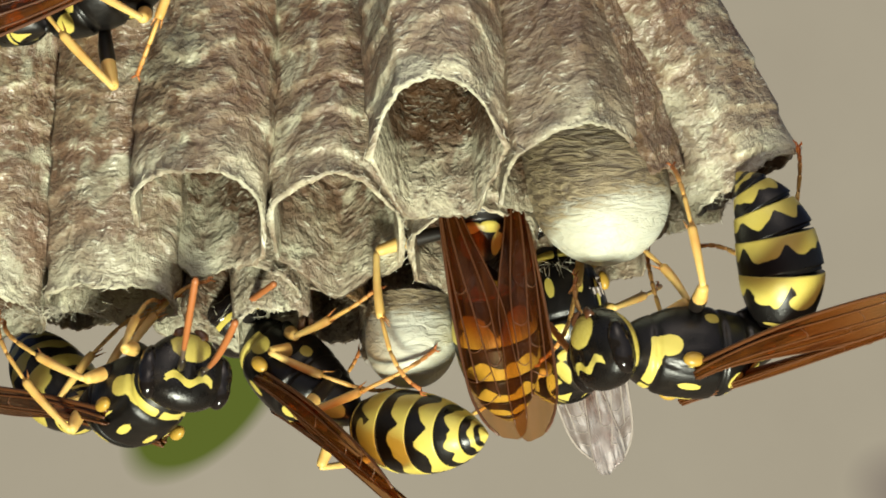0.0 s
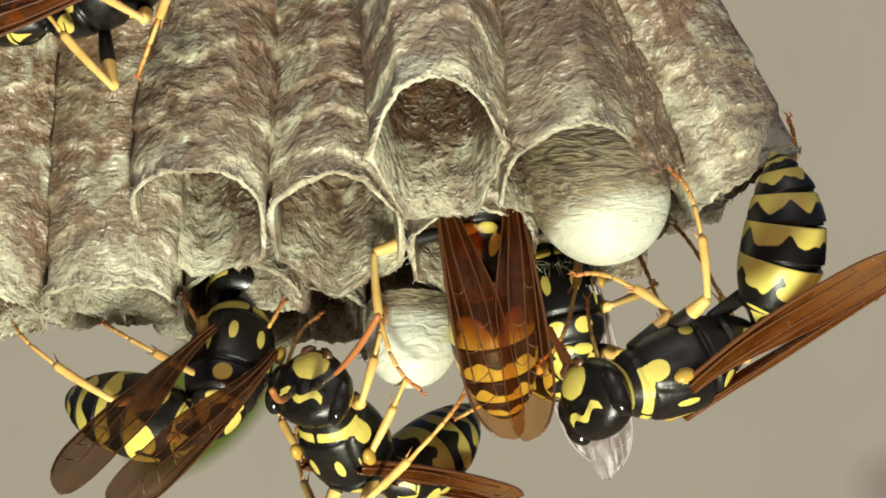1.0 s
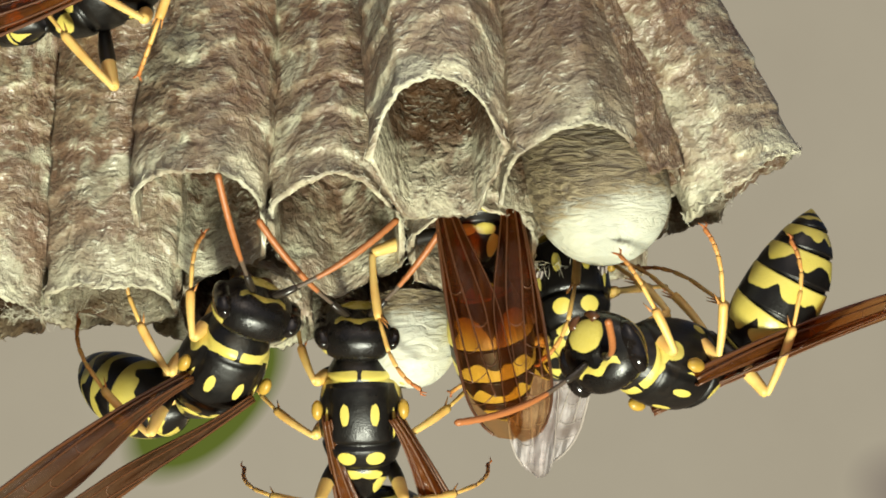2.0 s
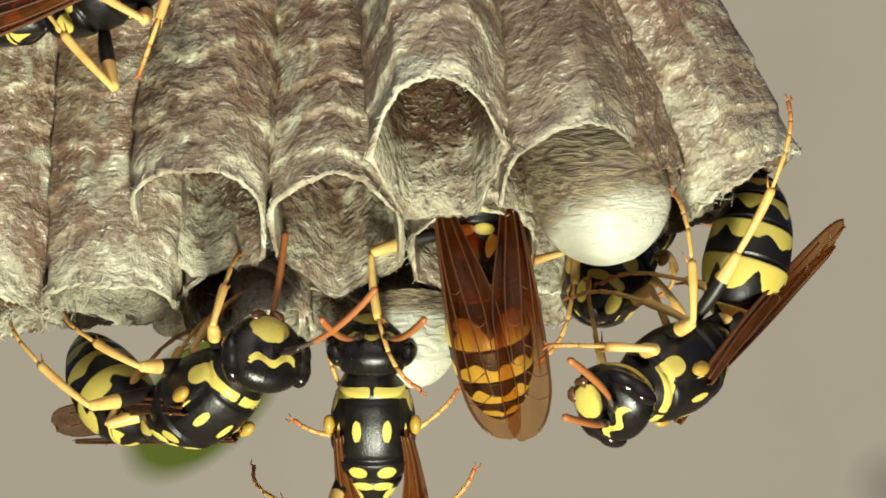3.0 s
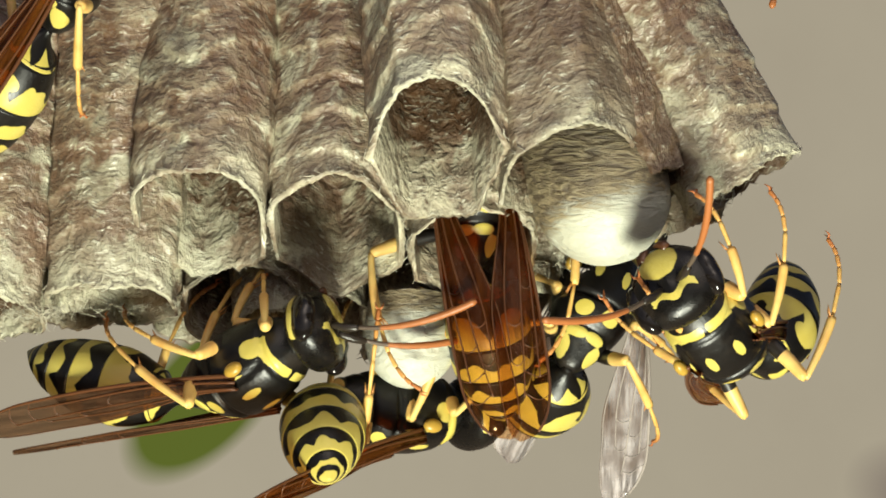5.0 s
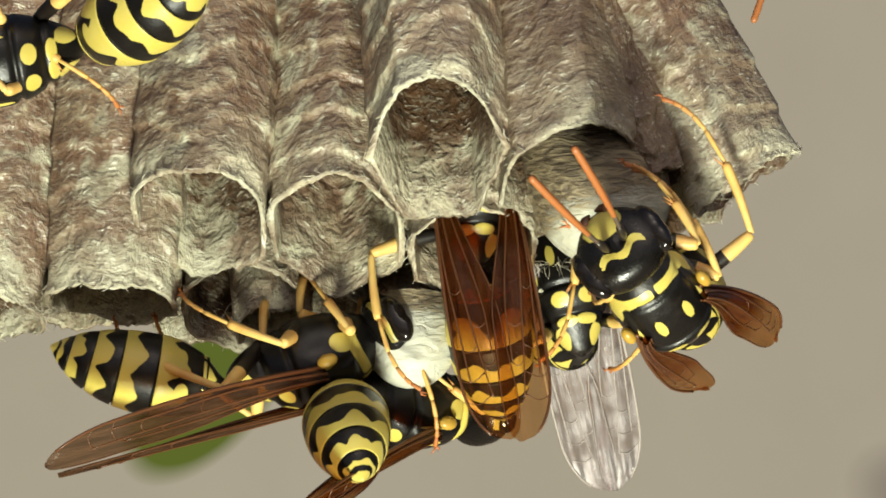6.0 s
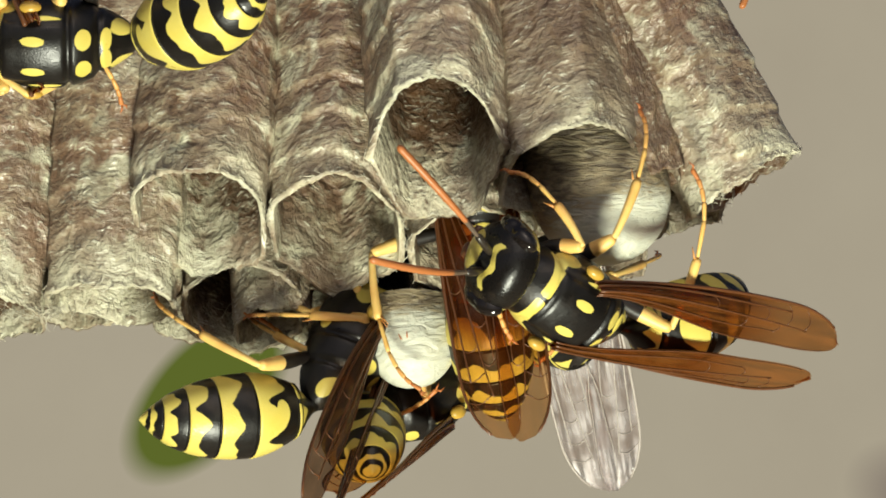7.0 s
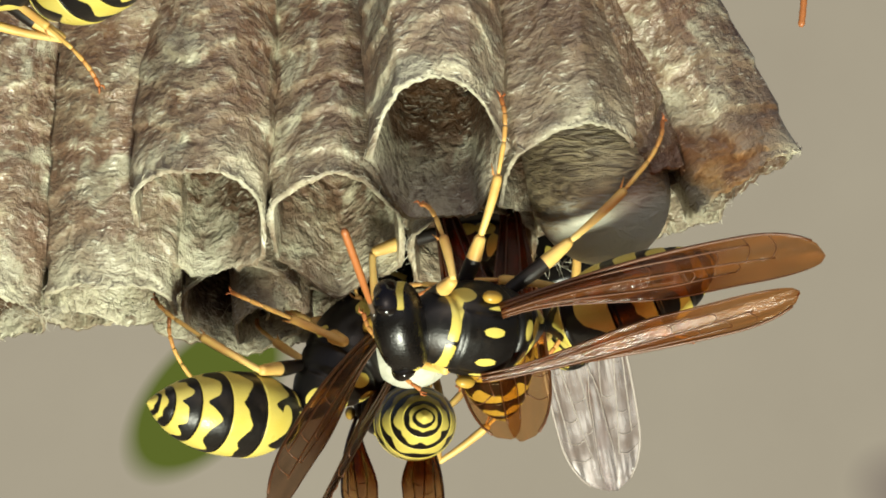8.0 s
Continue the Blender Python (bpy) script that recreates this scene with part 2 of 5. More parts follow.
def tube(path, radii, n=10, squash=1.0):
    """Rings round a bent line; returns verts, faces."""
    vs, pts = [], [Vector(p) for p in path]
    for i, p in enumerate(pts):
        d = (pts[min(i + 1, len(pts) - 1)] - pts[max(i - 1, 0)]).normalized()
        side = d.cross(Vector((0, 0, 1)))
        side = side.normalized() if side.length > 1e-4 else Vector((0, 1, 0))
        up = side.cross(d)
        for j in range(n):
            a = 2 * math.pi * j / n
            vs.append(p + (side * math.cos(a) * squash + up * math.sin(a)) * radii[i])
    fs = grid_faces(len(pts), n)
    fs.append(tuple(range(n))[::-1])
    fs.append(tuple(range((len(pts) - 1) * n, len(pts) * n)))
    return vs, fs


# ---- backdrop ----
def make_backdrop():
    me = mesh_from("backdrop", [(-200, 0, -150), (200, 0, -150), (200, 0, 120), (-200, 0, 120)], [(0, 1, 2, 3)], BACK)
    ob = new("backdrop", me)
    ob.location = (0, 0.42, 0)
    tagged(ob, "blurred warm grey distance with a green leaf", "backdrop", kind="structure")


def make_bounce_sheet():
    # warm sheet under the nest, out of the view, added to bounce skylight into the cells
    nu = 24
    vs = [(-260 + 520 * i / nu, -300 + 719 * j / nu, 1.0 * math.sin(i * 1.7 + 2.1 * math.sin(j * 1.3))) for j in range(nu + 1) for i in range(nu + 1)]
    ob = new("ground", mesh_from("ground", vs, grid_faces(nu + 1, nu + 1, False, True), BOUNCE))
    ob.location = (0, 0, -0.152)
    tagged(ob, "bare warm grey ground far beneath the nest", "ground", kind="structure")


make_backdrop()
make_bounce_sheet()


# ---- nest ----
def sm(a, b, x):
    t = min(1.0, max(0.0, (x - a) / (b - a)))
    return t * t * (3 - 2 * t)


def wave_noise(rng, n, fu, fv):
    """A smooth random field of (u, v) as a sum of waves; u is an angle and closes on itself."""
    ks = rng.integers(0, fu + 1, n)
    vs = rng.uniform(-fv, fv, n)
    ph = rng.uniform(0, 6.28, n)
    am = 1.0 / (1 + 0.6 * ks + 0.8 * np.abs(vs))
    return lambda u, v: sum(a * np.sin(k * u + q * v + p) for a, k, q, p in zip(am, ks, vs, ph)) / math.sqrt(n)


RIMS = []             # points on the rims of the nearer cells, with the way each wall runs


def cell(nest, seed, px, py, depth, radius=2.75, lean=0.0, tilt=24, drop=4.0, length=18.0, deep_brown=0.95, age=0.15, skew=0.0, turn=math.pi / 6, lip=1.0, six_sided=0.45, deep=1.0):
    """A paper cell: a hexagonal tube whose near rim is at (px, py), open downwards and toward the viewer.
    lean: degrees to the right; tilt: degrees toward the viewer; drop: how much lower the far rim is; skew: how much lower the left rim is."""
    rng = np.random.default_rng(seed)
    d = Vector((math.sin(radians(lean)), -math.sin(radians(tilt)), -math.cos(radians(tilt)) * math.cos(radians(lean)))).normalized()
    e1 = (Vector((1, 0, 0)) - d * d.x).normalized()
    e2 = d.cross(e1)
    if e2.y > 0:
        e2 = -e2
    top = P(px, py, depth)
    c = top - e2 * radius
    nth, ns = 108, 120
    th = np.linspace(0, 2 * math.pi, nth, endpoint=False)
    q = np.linspace(0, 1, ns)[:, None] ** 0.8
    rag, fine = wave_noise(rng, 12, 5, 0.1), wave_noise(rng, 20, 26, 0.1)
    shred = np.random.default_rng(seed + 500).normal(0, 1, nth)
    rim = drop * (1 - np.sin(th)) / 2 - skew * np.cos(th) / 2 + 0.48 * rag(th, 0.0) + 0.46 * fine(th, 0.0) + 0.035 * shred + 0.08 * np.cos(6 * (th - turn))
    s = -length + q * (length + rim[None, :])
    ang = np.broadcast_to(th[None, :], s.shape)
    big, mid, tiny = wave_noise(rng, 18, 4, 0.8), wave_noise(rng, 30, 11, 3.0), wave_noise(rng, 40, 26, 7.0)
    side_tone = rng.uniform(0.42, 1.1, 6)
    lipn = wave_noise(rng, 16, 12, 0.1)(th, 0.0)
    layer = s - 0.75 * rim[None, :] - 0.5 * np.cos(ang * 2 + seed)
    phase = (layer / 2.3 + 0.75 * big(ang, s * 0.6) + 0.30 * mid(ang, s * 0.6)) % 1.0
    fall = np.clip((phase - 0.84) / 0.16, 0, 1)
    strips = phase ** 1.4 * (1 - fall * fall * (3 - 2 * fall)) * np.clip(0.45 + 0.9 * mid(ang + 2.0, s * 0.35), 0.0, 1.0)
    six = (ang - turn + math.pi / 6) % (math.pi / 3) - math.pi / 6
    hexa = (1 - six_sided) + six_sided * (0.94 / np.cos(math.pi / 6 - np.abs(six)))
    fresh = np.clip((s - rim[None, :]) / 1.4 + 1, 0, 1)
    swell = np.clip(-(s - rim[None, :]) / 4.0, 0, 1) * 0.075
    rel = 0.20 * big(ang, s) + 0.36 * strips + 0.15 * np.abs(mid(ang, s)) + 0.035 * tiny(ang, s)
    r_out = radius * hexa * (1 + 0.03 * fresh ** 3 + swell) + rel - 0.12
    wall = 0.30 - 0.10 * fresh
    verts, marks, uvs, deep_browns, bands = [], [], [], [], []

    def add(r, ss, inner):
        for i in range(ss.shape[0]):
            for j in range(nth):
                p = c + (e1 * float(math.cos(th[j])) + e2 * float(math.sin(th[j]))) * float(r[i, j]) + d * float(ss[i, j])
                verts.append(p)
                gap = float(rim[j] - ss[i, j])
                near = (0.08 + 0.92 * max(0.0, math.sin(th[j])) ** 0.7) * min(1.0, max(0.0, 0.42 + 1.3 * float(lipn[j])))
                soft = 0.6 + 0.4 * sm(-0.5, 0.6, math.sin(th[j]))
                marks.append(lip * max(0.6 * max(0.0, 1 - gap / 0.2) * near, (0.74 * soft if not inner else 0.8) * math.exp(-gap / (2.5 if not inner else 2.4))))
                bands.append(0.24 + 0.70 * float(strips[i, j]) if not inner else float(side_tone[int(((th[j] - turn) % 6.2832) / 1.0472) % 6]))
                uvs.append((float((((th[j] + (4.712 if inner else 1.571)) % 6.2832) * 2.8) + seed * 17), float(ss[i, j] - 0.75 * rim[j] + seed * 7)))
                deep_browns.append(float(0.22 + (deep_brown - 0.22) * sm(-deep, 0.9, -ss[i, j] + 0.5 * math.sin(th[j] * 3 + seed))) if inner else 0.0)

    add(r_out, s, False)
    facet = 0.30 + 0.70 * (0.95 / np.cos(math.pi / 6 - np.abs(six)))
    r_in = np.maximum(radius * np.minimum(facet, hexa + 0.02) * (1 + 0.03 * fresh ** 3) + 0.12 * big(ang, s) - 0.10 * np.abs(mid(ang + 1, s * 1.3)) + 0.04 * tiny(ang, s) - 0.05 - wall, 0.6)
    r_in = np.minimum(r_in, r_out - 0.07)
    s_in = s.copy()
    s_in[:, :] = np.minimum(s, rim[None, :])
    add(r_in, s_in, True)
    faces = grid_faces(ns, nth) + grid_faces(ns, nth, flip=True, start=ns * nth)
    a0, b0 = (ns - 1) * nth, 2 * ns * nth
    for j in range(nth):
        verts.append(verts[(2 * ns - 1) * nth + j].copy())
        marks.append(marks[a0 + j])
        uvs.append((uvs[a0 + j][0], uvs[a0 + j][1] + 0.2))
        deep_browns.append(0.0)
        bands.append(0.7)
    for j in range(nth):
        k = (j + 1) % nth
        faces.append((a0 + j, a0 + k, b0 + k, b0 + j))
    faces.append(tuple(range(ns * nth, ns * nth + nth)))
    if seed <= 15:
        RIMS.extend((verts[a0 + j].copy(), d.copy(), e1 * float(math.cos(th[j])) + e2 * float(math.sin(th[j]))) for j in range(nth))
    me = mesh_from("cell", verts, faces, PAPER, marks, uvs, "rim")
    deep_attr = me.attributes.new("deep_brown", "FLOAT", "POINT")
    deep_attr.data.foreach_set("value", np.asarray(deep_browns, dtype=np.float32))
    ob = part("cell", me, nest)
    pulp = me.attributes.new("strip", "FLOAT", "POINT")
    pulp.data.foreach_set("value", np.asarray(bands, dtype=np.float32))
    weather = me.attributes.new("age", "FLOAT", "POINT")
    weather.data.foreach_set("value", np.full(len(verts), age, dtype=np.float32))
    return ob


def cap(nest, px, py, depth, rx, rz, lean, out, seed, crown=0.42):
    """A silk dome that closes a cell with a grown larva; above the share crown of its height it is smeared with paper pulp."""
    rng = np.random.default_rng(seed)
    nz, rough = wave_noise(rng, 20, 6, 3), wave_noise(rng, 40, 18, 14)
    nu, nv = 72, 96
    vs, mk = [], []
    rot = basis(V((math.sin(radians(lean)), 0.35, -1)), (0, -1, 0))
    for i in range(nu):
        a = math.pi * (0.02 + 0.86 * i / (nu - 1))
        for j in range(nv):
            b = 2 * math.pi * j / nv
            wide = math.sin(min(a, 0.5 * math.pi)) * (1 - 0.10 * sm(0.5, 0.9, a / math.pi))
            pulp = sm(crown - 0.10, crown + 0.16, a / math.pi + 0.05 * float(nz(b + 1, a * 3)))
            r = 1 + 0.02 * float(nz(b, a * 2)) + (0.007 + 0.040 * pulp) * float(rough(b, a))
            vs.append(rot @ Vector((math.cos(a) * out * r, wide * math.cos(b) * rx * r, wide * math.sin(b) * rz * r)) + P(px, py, depth))
            mk.append(pulp)
    fs = grid_faces(nu, nv, flip=True)
    fs.append(tuple(range(nv)))
    return part("cocoon_cap", mesh_from("cocoon_cap", vs, fs, SILK, mk), nest, label="domed white silk cocoon cap")


NEST = new("wasp_nest")
tagged(NEST, "grey-brown paper wasp nest of hexagonal cells with white cocoon caps", "nest")

# front row, then the rows behind it
for k, row in enumerate([
        dict(px=772, py=142, depth=-4.5, radius=2.85, drop=3.9, lean=2, age=0.2, turn=0.05, six_sided=0.9),
        dict(px=1005, py=226, depth=-3.8, radius=2.95, drop=1.3, lean=4, skew=1.5, deep_brown=0.5, age=1.0, turn=0.25, six_sided=0.9),
        dict(px=345, py=288, depth=-0.4, radius=3.08, drop=2.9, lean=-2, age=0.1, deep_brown=0.50, deep=1.8),
        dict(px=592, py=320, depth=0.3, radius=3.08, drop=2.7, lean=0, deep_brown=0.34, age=0.0, deep=1.8),
        dict(px=838, py=368, depth=0.7, radius=2.95, drop=2.2, lean=2),
        dict(px=1085, py=322, depth=1.8, radius=2.75, drop=1.0, lean=5),
        dict(px=185, py=508, depth=1.6, radius=3.15, drop=0.7, lean=-3, tilt=9, skew=-0.2, deep_brown=0.2, age=0.3),
        dict(px=425, py=472, depth=3.8, radius=2.9, drop=1.9, lean=-1, tilt=25, deep_brown=0.6, age=0.6),
        dict(px=560, py=512, depth=6.2, radius=2.6, drop=1.2, lean=0, tilt=18, deep_brown=0.4, age=0.15),
        dict(px=715, py=588, depth=7.0, radius=2.2, drop=0.5, lean=1, tilt=12),
        dict(px=985, py=535, depth=7.5, radius=2.1, drop=0.9, tilt=12, lean=4, deep_brown=0.3),
        dict(px=1326, py=306, depth=-1.0, radius=2.95, drop=0.5, lean=28, tilt=6, skew=0.5, age=0.38),
        dict(px=1205, py=340, depth=4.5, radius=2.3, drop=1.0, lean=8, tilt=14, deep_brown=0.3, age=0.8),
        dict(px=-50, py=518, depth=2.0, radius=2.95, drop=1.0, lean=-6, tilt=12),
        dict(px=480, py=556, depth=4.8, radius=2.0, drop=0.7, lean=2, tilt=16, deep_brown=0.4, age=0.2),
        dict(px=335, py=522, depth=8.5, radius=2.3, drop=0.8, lean=-2, deep_brown=0.3, age=0.6),
        dict(px=800, py=500, depth=10.0, radius=2.6, drop=1.0, lean=2, deep_brown=0.3),
        dict(px=1060, py=400, depth=10.0, radius=2.6, drop=1.0, lean=5, deep_brown=0.3),
        dict(px=110, py=470, depth=7.5, radius=2.6, drop=1.0, lean=-4, deep_brown=0.3),
        dict(px=1158, py=300, depth=-1.5, radius=1.5, drop=0.3, lean=16, tilt=10, age=1.4, lip=0.0)]):
    cell(NEST, k + 1, **row)
cap(NEST, 1062, 338, 0.6, 3.1, 2.9, 20, 3.4, 3, 0.35)
cap(NEST, 727, 606, 4.8, 2.1, 2.0, 3, 2.15, 5, 0.6)


def loose_fibres(nest, spans, seed):
    """Fine torn wood fibres that fray the rims, thickest on the lowest ones."""
    rng = random.Random(seed)
    vs, fs = [], []

    def fibre(p, d, ln, curve, r):
        a, b = tube([p - d * 0.25, p + d * ln * 0.35 + curve * 0.3 * ln, p + d * ln * 0.7 + curve * 0.8 * ln, p + d * ln + curve * 1.6 * ln], [r, r * 0.9, r * 0.7, r * 0.3], 5)
        o = len(vs)
        vs.extend(a)
        fs.extend([tuple(k + o for k in f) for f in b])

    for x0, x1, y0, depth, count in spans:
        for _ in range(count):
            p = P(rng.uniform(x0, x1), y0 + rng.uniform(-12, 8), depth + rng.uniform(-0.3, 1.5))
            d = Vector((rng.uniform(-1, 1), rng.uniform(-0.9, 0.3), rng.uniform(-1, 0.25))).normalized()
            fibre(p, d, rng.uniform(0.15, 0.6), Vector((rng.uniform(-1, 1), 0, rng.uniform(-1, 1))) * 0.25, 0.016)
    for p, down, out in rng.sample(RIMS, 900):
        side = down.cross(out) * rng.uniform(-1.6, 1.6)
        d = (down * rng.uniform(0.1, 0.9) + side + out * rng.uniform(-0.4, 0.5)).normalized()
        fibre(p - down * rng.uniform(0, 0.25), d, rng.uniform(0.10, 0.38), out * rng.uniform(-0.3, 0.3), rng.uniform(0.014, 0.03))
    ob = part("torn_fibre", mesh_from("torn_fibre", vs, fs, FIBRE), nest, label="pale torn wood fibres on the rims")
    ob["kind"] = "stuff"


loose_fibres(NEST, [(0, 110, 556, 2.6, 90), (60, 310, 548, 4.5, 90), (300, 560, 555, 7.5, 70), (930, 1010, 475, 5.5, 25), (1215, 1300, 352, 0.5, 30)], 4)


# ---- wasp meshes, local x forward, z to the back of the animal, mm ----
def blobs(p, spots):
    """1 inside, 0 outside the nearest of the oval spots (x, y, z, rx, ry, rz), mirrored in y."""
    best = 0.0
    for x, y, z, rx, ry, rz in spots:
        q = math.sqrt(((p[0] - x) / rx) ** 2 + ((abs(p[1]) - y) / ry) ** 2 + ((p[2] - z) / rz) ** 2)
        best = max(best, 1.5 - q)
    return min(1.0, max(0.0, best))


def thorax_mesh():
    nu, nv = 72, 72
    vs, mk = [], []
    spots = [(0.45, 0.62, 1.75, 0.42, 0.19, 0.9), (-1.15, 0.62, 1.5, 0.28, 0.42, 0.7), (-1.85, 0.45, 1.0, 0.2, 0.5, 0.8),
             (1.15, 1.55, 0.2, 0.40, 0.6, 0.42), (-0.3, 1.7, -0.9, 0.25, 0.6, 0.25), (-2.5, 0.75, 0.2, 0.55, 0.35, 0.6), (0.1, 1.5, 1.05, 0.9, 0.18, 0.09)]
    for i in range(nu):
        s = i / (nu - 1)
        x = 2.55 - 5.4 * s
        env = max(0.0, math.sin(math.pi * min(1, max(0, 0.03 + 0.955 * s ** 0.92)))) ** 0.55
        w = 1.78 * env * (1 - 0.10 * sm(0.5, 1.0, s))
        up = 1.80 * env * (1 - 0.28 * sm(0.62, 0.95, s))
        dn = 1.75 * env
        zc = -0.15 * sm(0, 0.3, s) - 0.25 * sm(0.6, 1, s) - 0.25 * (1 - sm(0, 0.25, s))
        dip = 0.10 * math.exp(-((x + 0.65) / 0.09) ** 2) + 0.13 * math.exp(-((x + 1.6) / 0.10) ** 2) + 0.09 * math.exp(-((x - 1.50) / 0.08) ** 2)
        for j in range(nv):
            b = 2 * math.pi * j / nv
            cy, cz = math.cos(b), math.sin(b)
            h = up if cz > 0 else dn
            k = 1 - dip * (1 if cz > -0.3 else 0.5)
            k -= 0.05 * math.exp(-((cz - 0.15) / 0.12) ** 2) * math.exp(-((x - 0.4) / 0.5) ** 2)
            y = w * k * math.copysign(abs(cy) ** 0.9, cy)
            z = zc + h * k * math.copysign(abs(cz) ** 0.9, cz)
            groove = 0.07 * math.exp(-((abs(y) - 1.28) / 0.06) ** 2) if z > 0.2 and -0.7 < x < 1.5 else 0.0
            vs.append((x * 1.21, y * 1.0 * (1 - groove), z * 1.0 * (1 - groove)))
            collar = 1.5 - abs(x - (1.72 - 0.30 * (abs(y) / 1.7) ** 2)) / 0.17
            collar = collar if z > -0.2 and abs(y) > 0.10 else 0
            mk.append(min(1, max(blobs((x, y, z), spots), collar)))
    return mesh_from("thorax", vs, grid_faces(nu, nv, flip=True) + [tuple(range(nv)), tuple(range((nu - 1) * nv, nu * nv))[::-1]], CHITIN, mk)


def head_mesh():
    nu, nv = 48, 64
    vs, mk = [], []
    for i in range(nu):
        a = math.pi * i / (nu - 1)
        for j in range(nv):
            b = 2 * math.pi * j / nv
            cx, r = math.cos(a), math.sin(a)
            x = 0.95 * math.copysign(abs(cx) ** 0.75, cx)
            y = 1.72 * math.copysign(abs(r * math.cos(b)) ** 0.92, math.cos(b))
            z = 1.50 * math.copysign(abs(r * math.sin(b)) ** 0.9, math.sin(b))
            if z < 0:
                y *= 1 - 0.30 * (z / 1.5) ** 2
                z *= 1.12
            x -= 0.10 * (y / 1.7) ** 2
            if x > 0.3:
                x -= 0.12 * math.exp(-((abs(y) - 0.35) / 0.25) ** 2 - ((z - 0.15) / 0.3) ** 2)
            vs.append((x * 1.1, y * 1.08, z * 1.08))
            front = x > 0.15
            brow = 1.5 - abs(z - (0.50 + 0.16 * math.cos(y * 5.2))) / 0.16 if front and abs(y) < 0.95 else 0
            clyp = 1.5 - math.hypot(y / 0.80, (z + 0.85) / 0.62) if front else 0
            temple = 1.5 - abs(x + 0.38) / 0.13 if abs(y) > 0.8 and z > -1.2 and z < 1.0 else 0
            mk.append(min(1, max(0, brow, clyp, temple)))
    return mesh_from("head", vs, grid_faces(nu, nv, flip=True), HEADC, mk)


def ball_mesh(name, material, rx, ry, rz, n=20, dent=0.0):
    vs = []
    for i in range(n):
        a = math.pi * i / (n - 1)
        for j in range(n + 4):
            b = 2 * math.pi * j / (n + 4)
            x, y, z = math.cos(a), math.sin(a) * math.cos(b), math.sin(a) * math.sin(b)
            k = 1 - dent * math.exp(-((z - 0.1) / 0.25) ** 2) * (1 if x > 0.2 else 0)
            vs.append((x * rx * k, y * ry, z * rz))
    return mesh_from(name, vs, grid_faces(n, n + 4, flip=True), material)


SEG_LEN = (1.25, 1.85, 1.45, 1.15, 0.90, 0.85)
SEG_R = ((0.20, 1.22), (1.22, 1.75), (1.73, 1.63), (1.61, 1.29), (1.27, 0.83), (0.80, 0.05))


def tergite_mesh(i):
    ln, (r0, r1) = SEG_LEN[i], SEG_R[i]
    nu, nv = 34, 84
    lo = -0.12 if i else 0.0
    vs, mk = [], []
    for a in range(nu):
        s = lo + (1 - lo) * a / (nu - 1)
        if i == 0:
            r = r0 + (r1 - r0) * sm(0.0, 1.15, s) * 1.06
        elif i == 1:
            r = r0 + (r1 - r0) * math.sin(max(0, s) * math.pi / 2)
        elif i == 5:
            r = r0 + (r1 - r0) * max(0, s) ** 1.3
        else:
            r = r0 + (r1 - r0) * max(0, s) ** 1.25 + 0.02 * math.sin(math.pi * max(0, s))
        if i and s < 0:
            r *= 0.93
        r -= 0.035 * sm(0.965, 1.0, s) if i < 5 else 0
        for j in range(nv):
            b = 2 * math.pi * j / nv
            y, z = math.cos(b), math.sin(b)
            vs.append((-s * ln, r * 1.02 * y, r * 0.96 * z))
            e = b - math.pi / 2
            e = (e + math.pi) % (2 * math.pi) - math.pi
            m = abs(e)
            edge = 0.52 + 0.16 * math.exp(-(m / 0.16) ** 2) - 0.14 * math.exp(-((m - 0.50) / 0.20) ** 2) + 0.26 * math.exp(-((m - 1.02) / 0.14) ** 2) \
                - 0.20 * math.exp(-((m - 1.50) / 0.24) ** 2) + 0.22 * math.exp(-((m - 2.15) / 0.2) ** 2) + 0.05 * math.sin(7 * m + 2.3 * i) + 0.05 * math.sin(11 * e + 1.7 * i)
            if i == 0:
                edge += 0.20
            if i == 5:
                edge = 0.34 + 0.05 * math.sin(5 * m)
            k = 0.5 + (s - edge) * 2.0
            if i == 5:
                k = min(k, 0.5 + 1.8 * (abs(s - 0.62 - 0.03 * math.sin(3 * m)) - 0.08))
            if i == 1:
                k = max(k, 1.45 - math.hypot((s - 0.42) / 0.17, (m - 0.72 - 0.25 * (s - 0.4)) / 0.36), 1.4 - math.hypot((s - 0.50) / 0.13, (m - 1.75) / 0.30))
            if i < 5 and s > 0.99:
                k = 0.4
            mk.append(min(1, max(0, k)))
    fs = grid_faces(nu, nv, flip=True) + [tuple(range(nv)), tuple(range((nu - 1) * nv, nu * nv))[::-1]]
    return mesh_from("tergite", vs, fs, CHITIN, mk)


def leg_mesh(length, r0, r1, swell, dark):
    n, m = 26, 12
    path, rad, mk = [], [], []
    for i in range(n):
        s = i / (n - 1)
        path.append((length * s, 0, 0.10 * math.sin(math.pi * s)))
        rad.append((r0 + (r1 - r0) * s + swell * math.sin(math.pi * s)) * (0.75 if i in (0, n - 1) else 1))
        mk += [0.1 if s < dark else 0.45 + 0.3 * abs(s - 0.6)] * m
    vs, fs = tube(path, rad, m)
    return mesh_from("femur", vs, fs, LEG, mk)


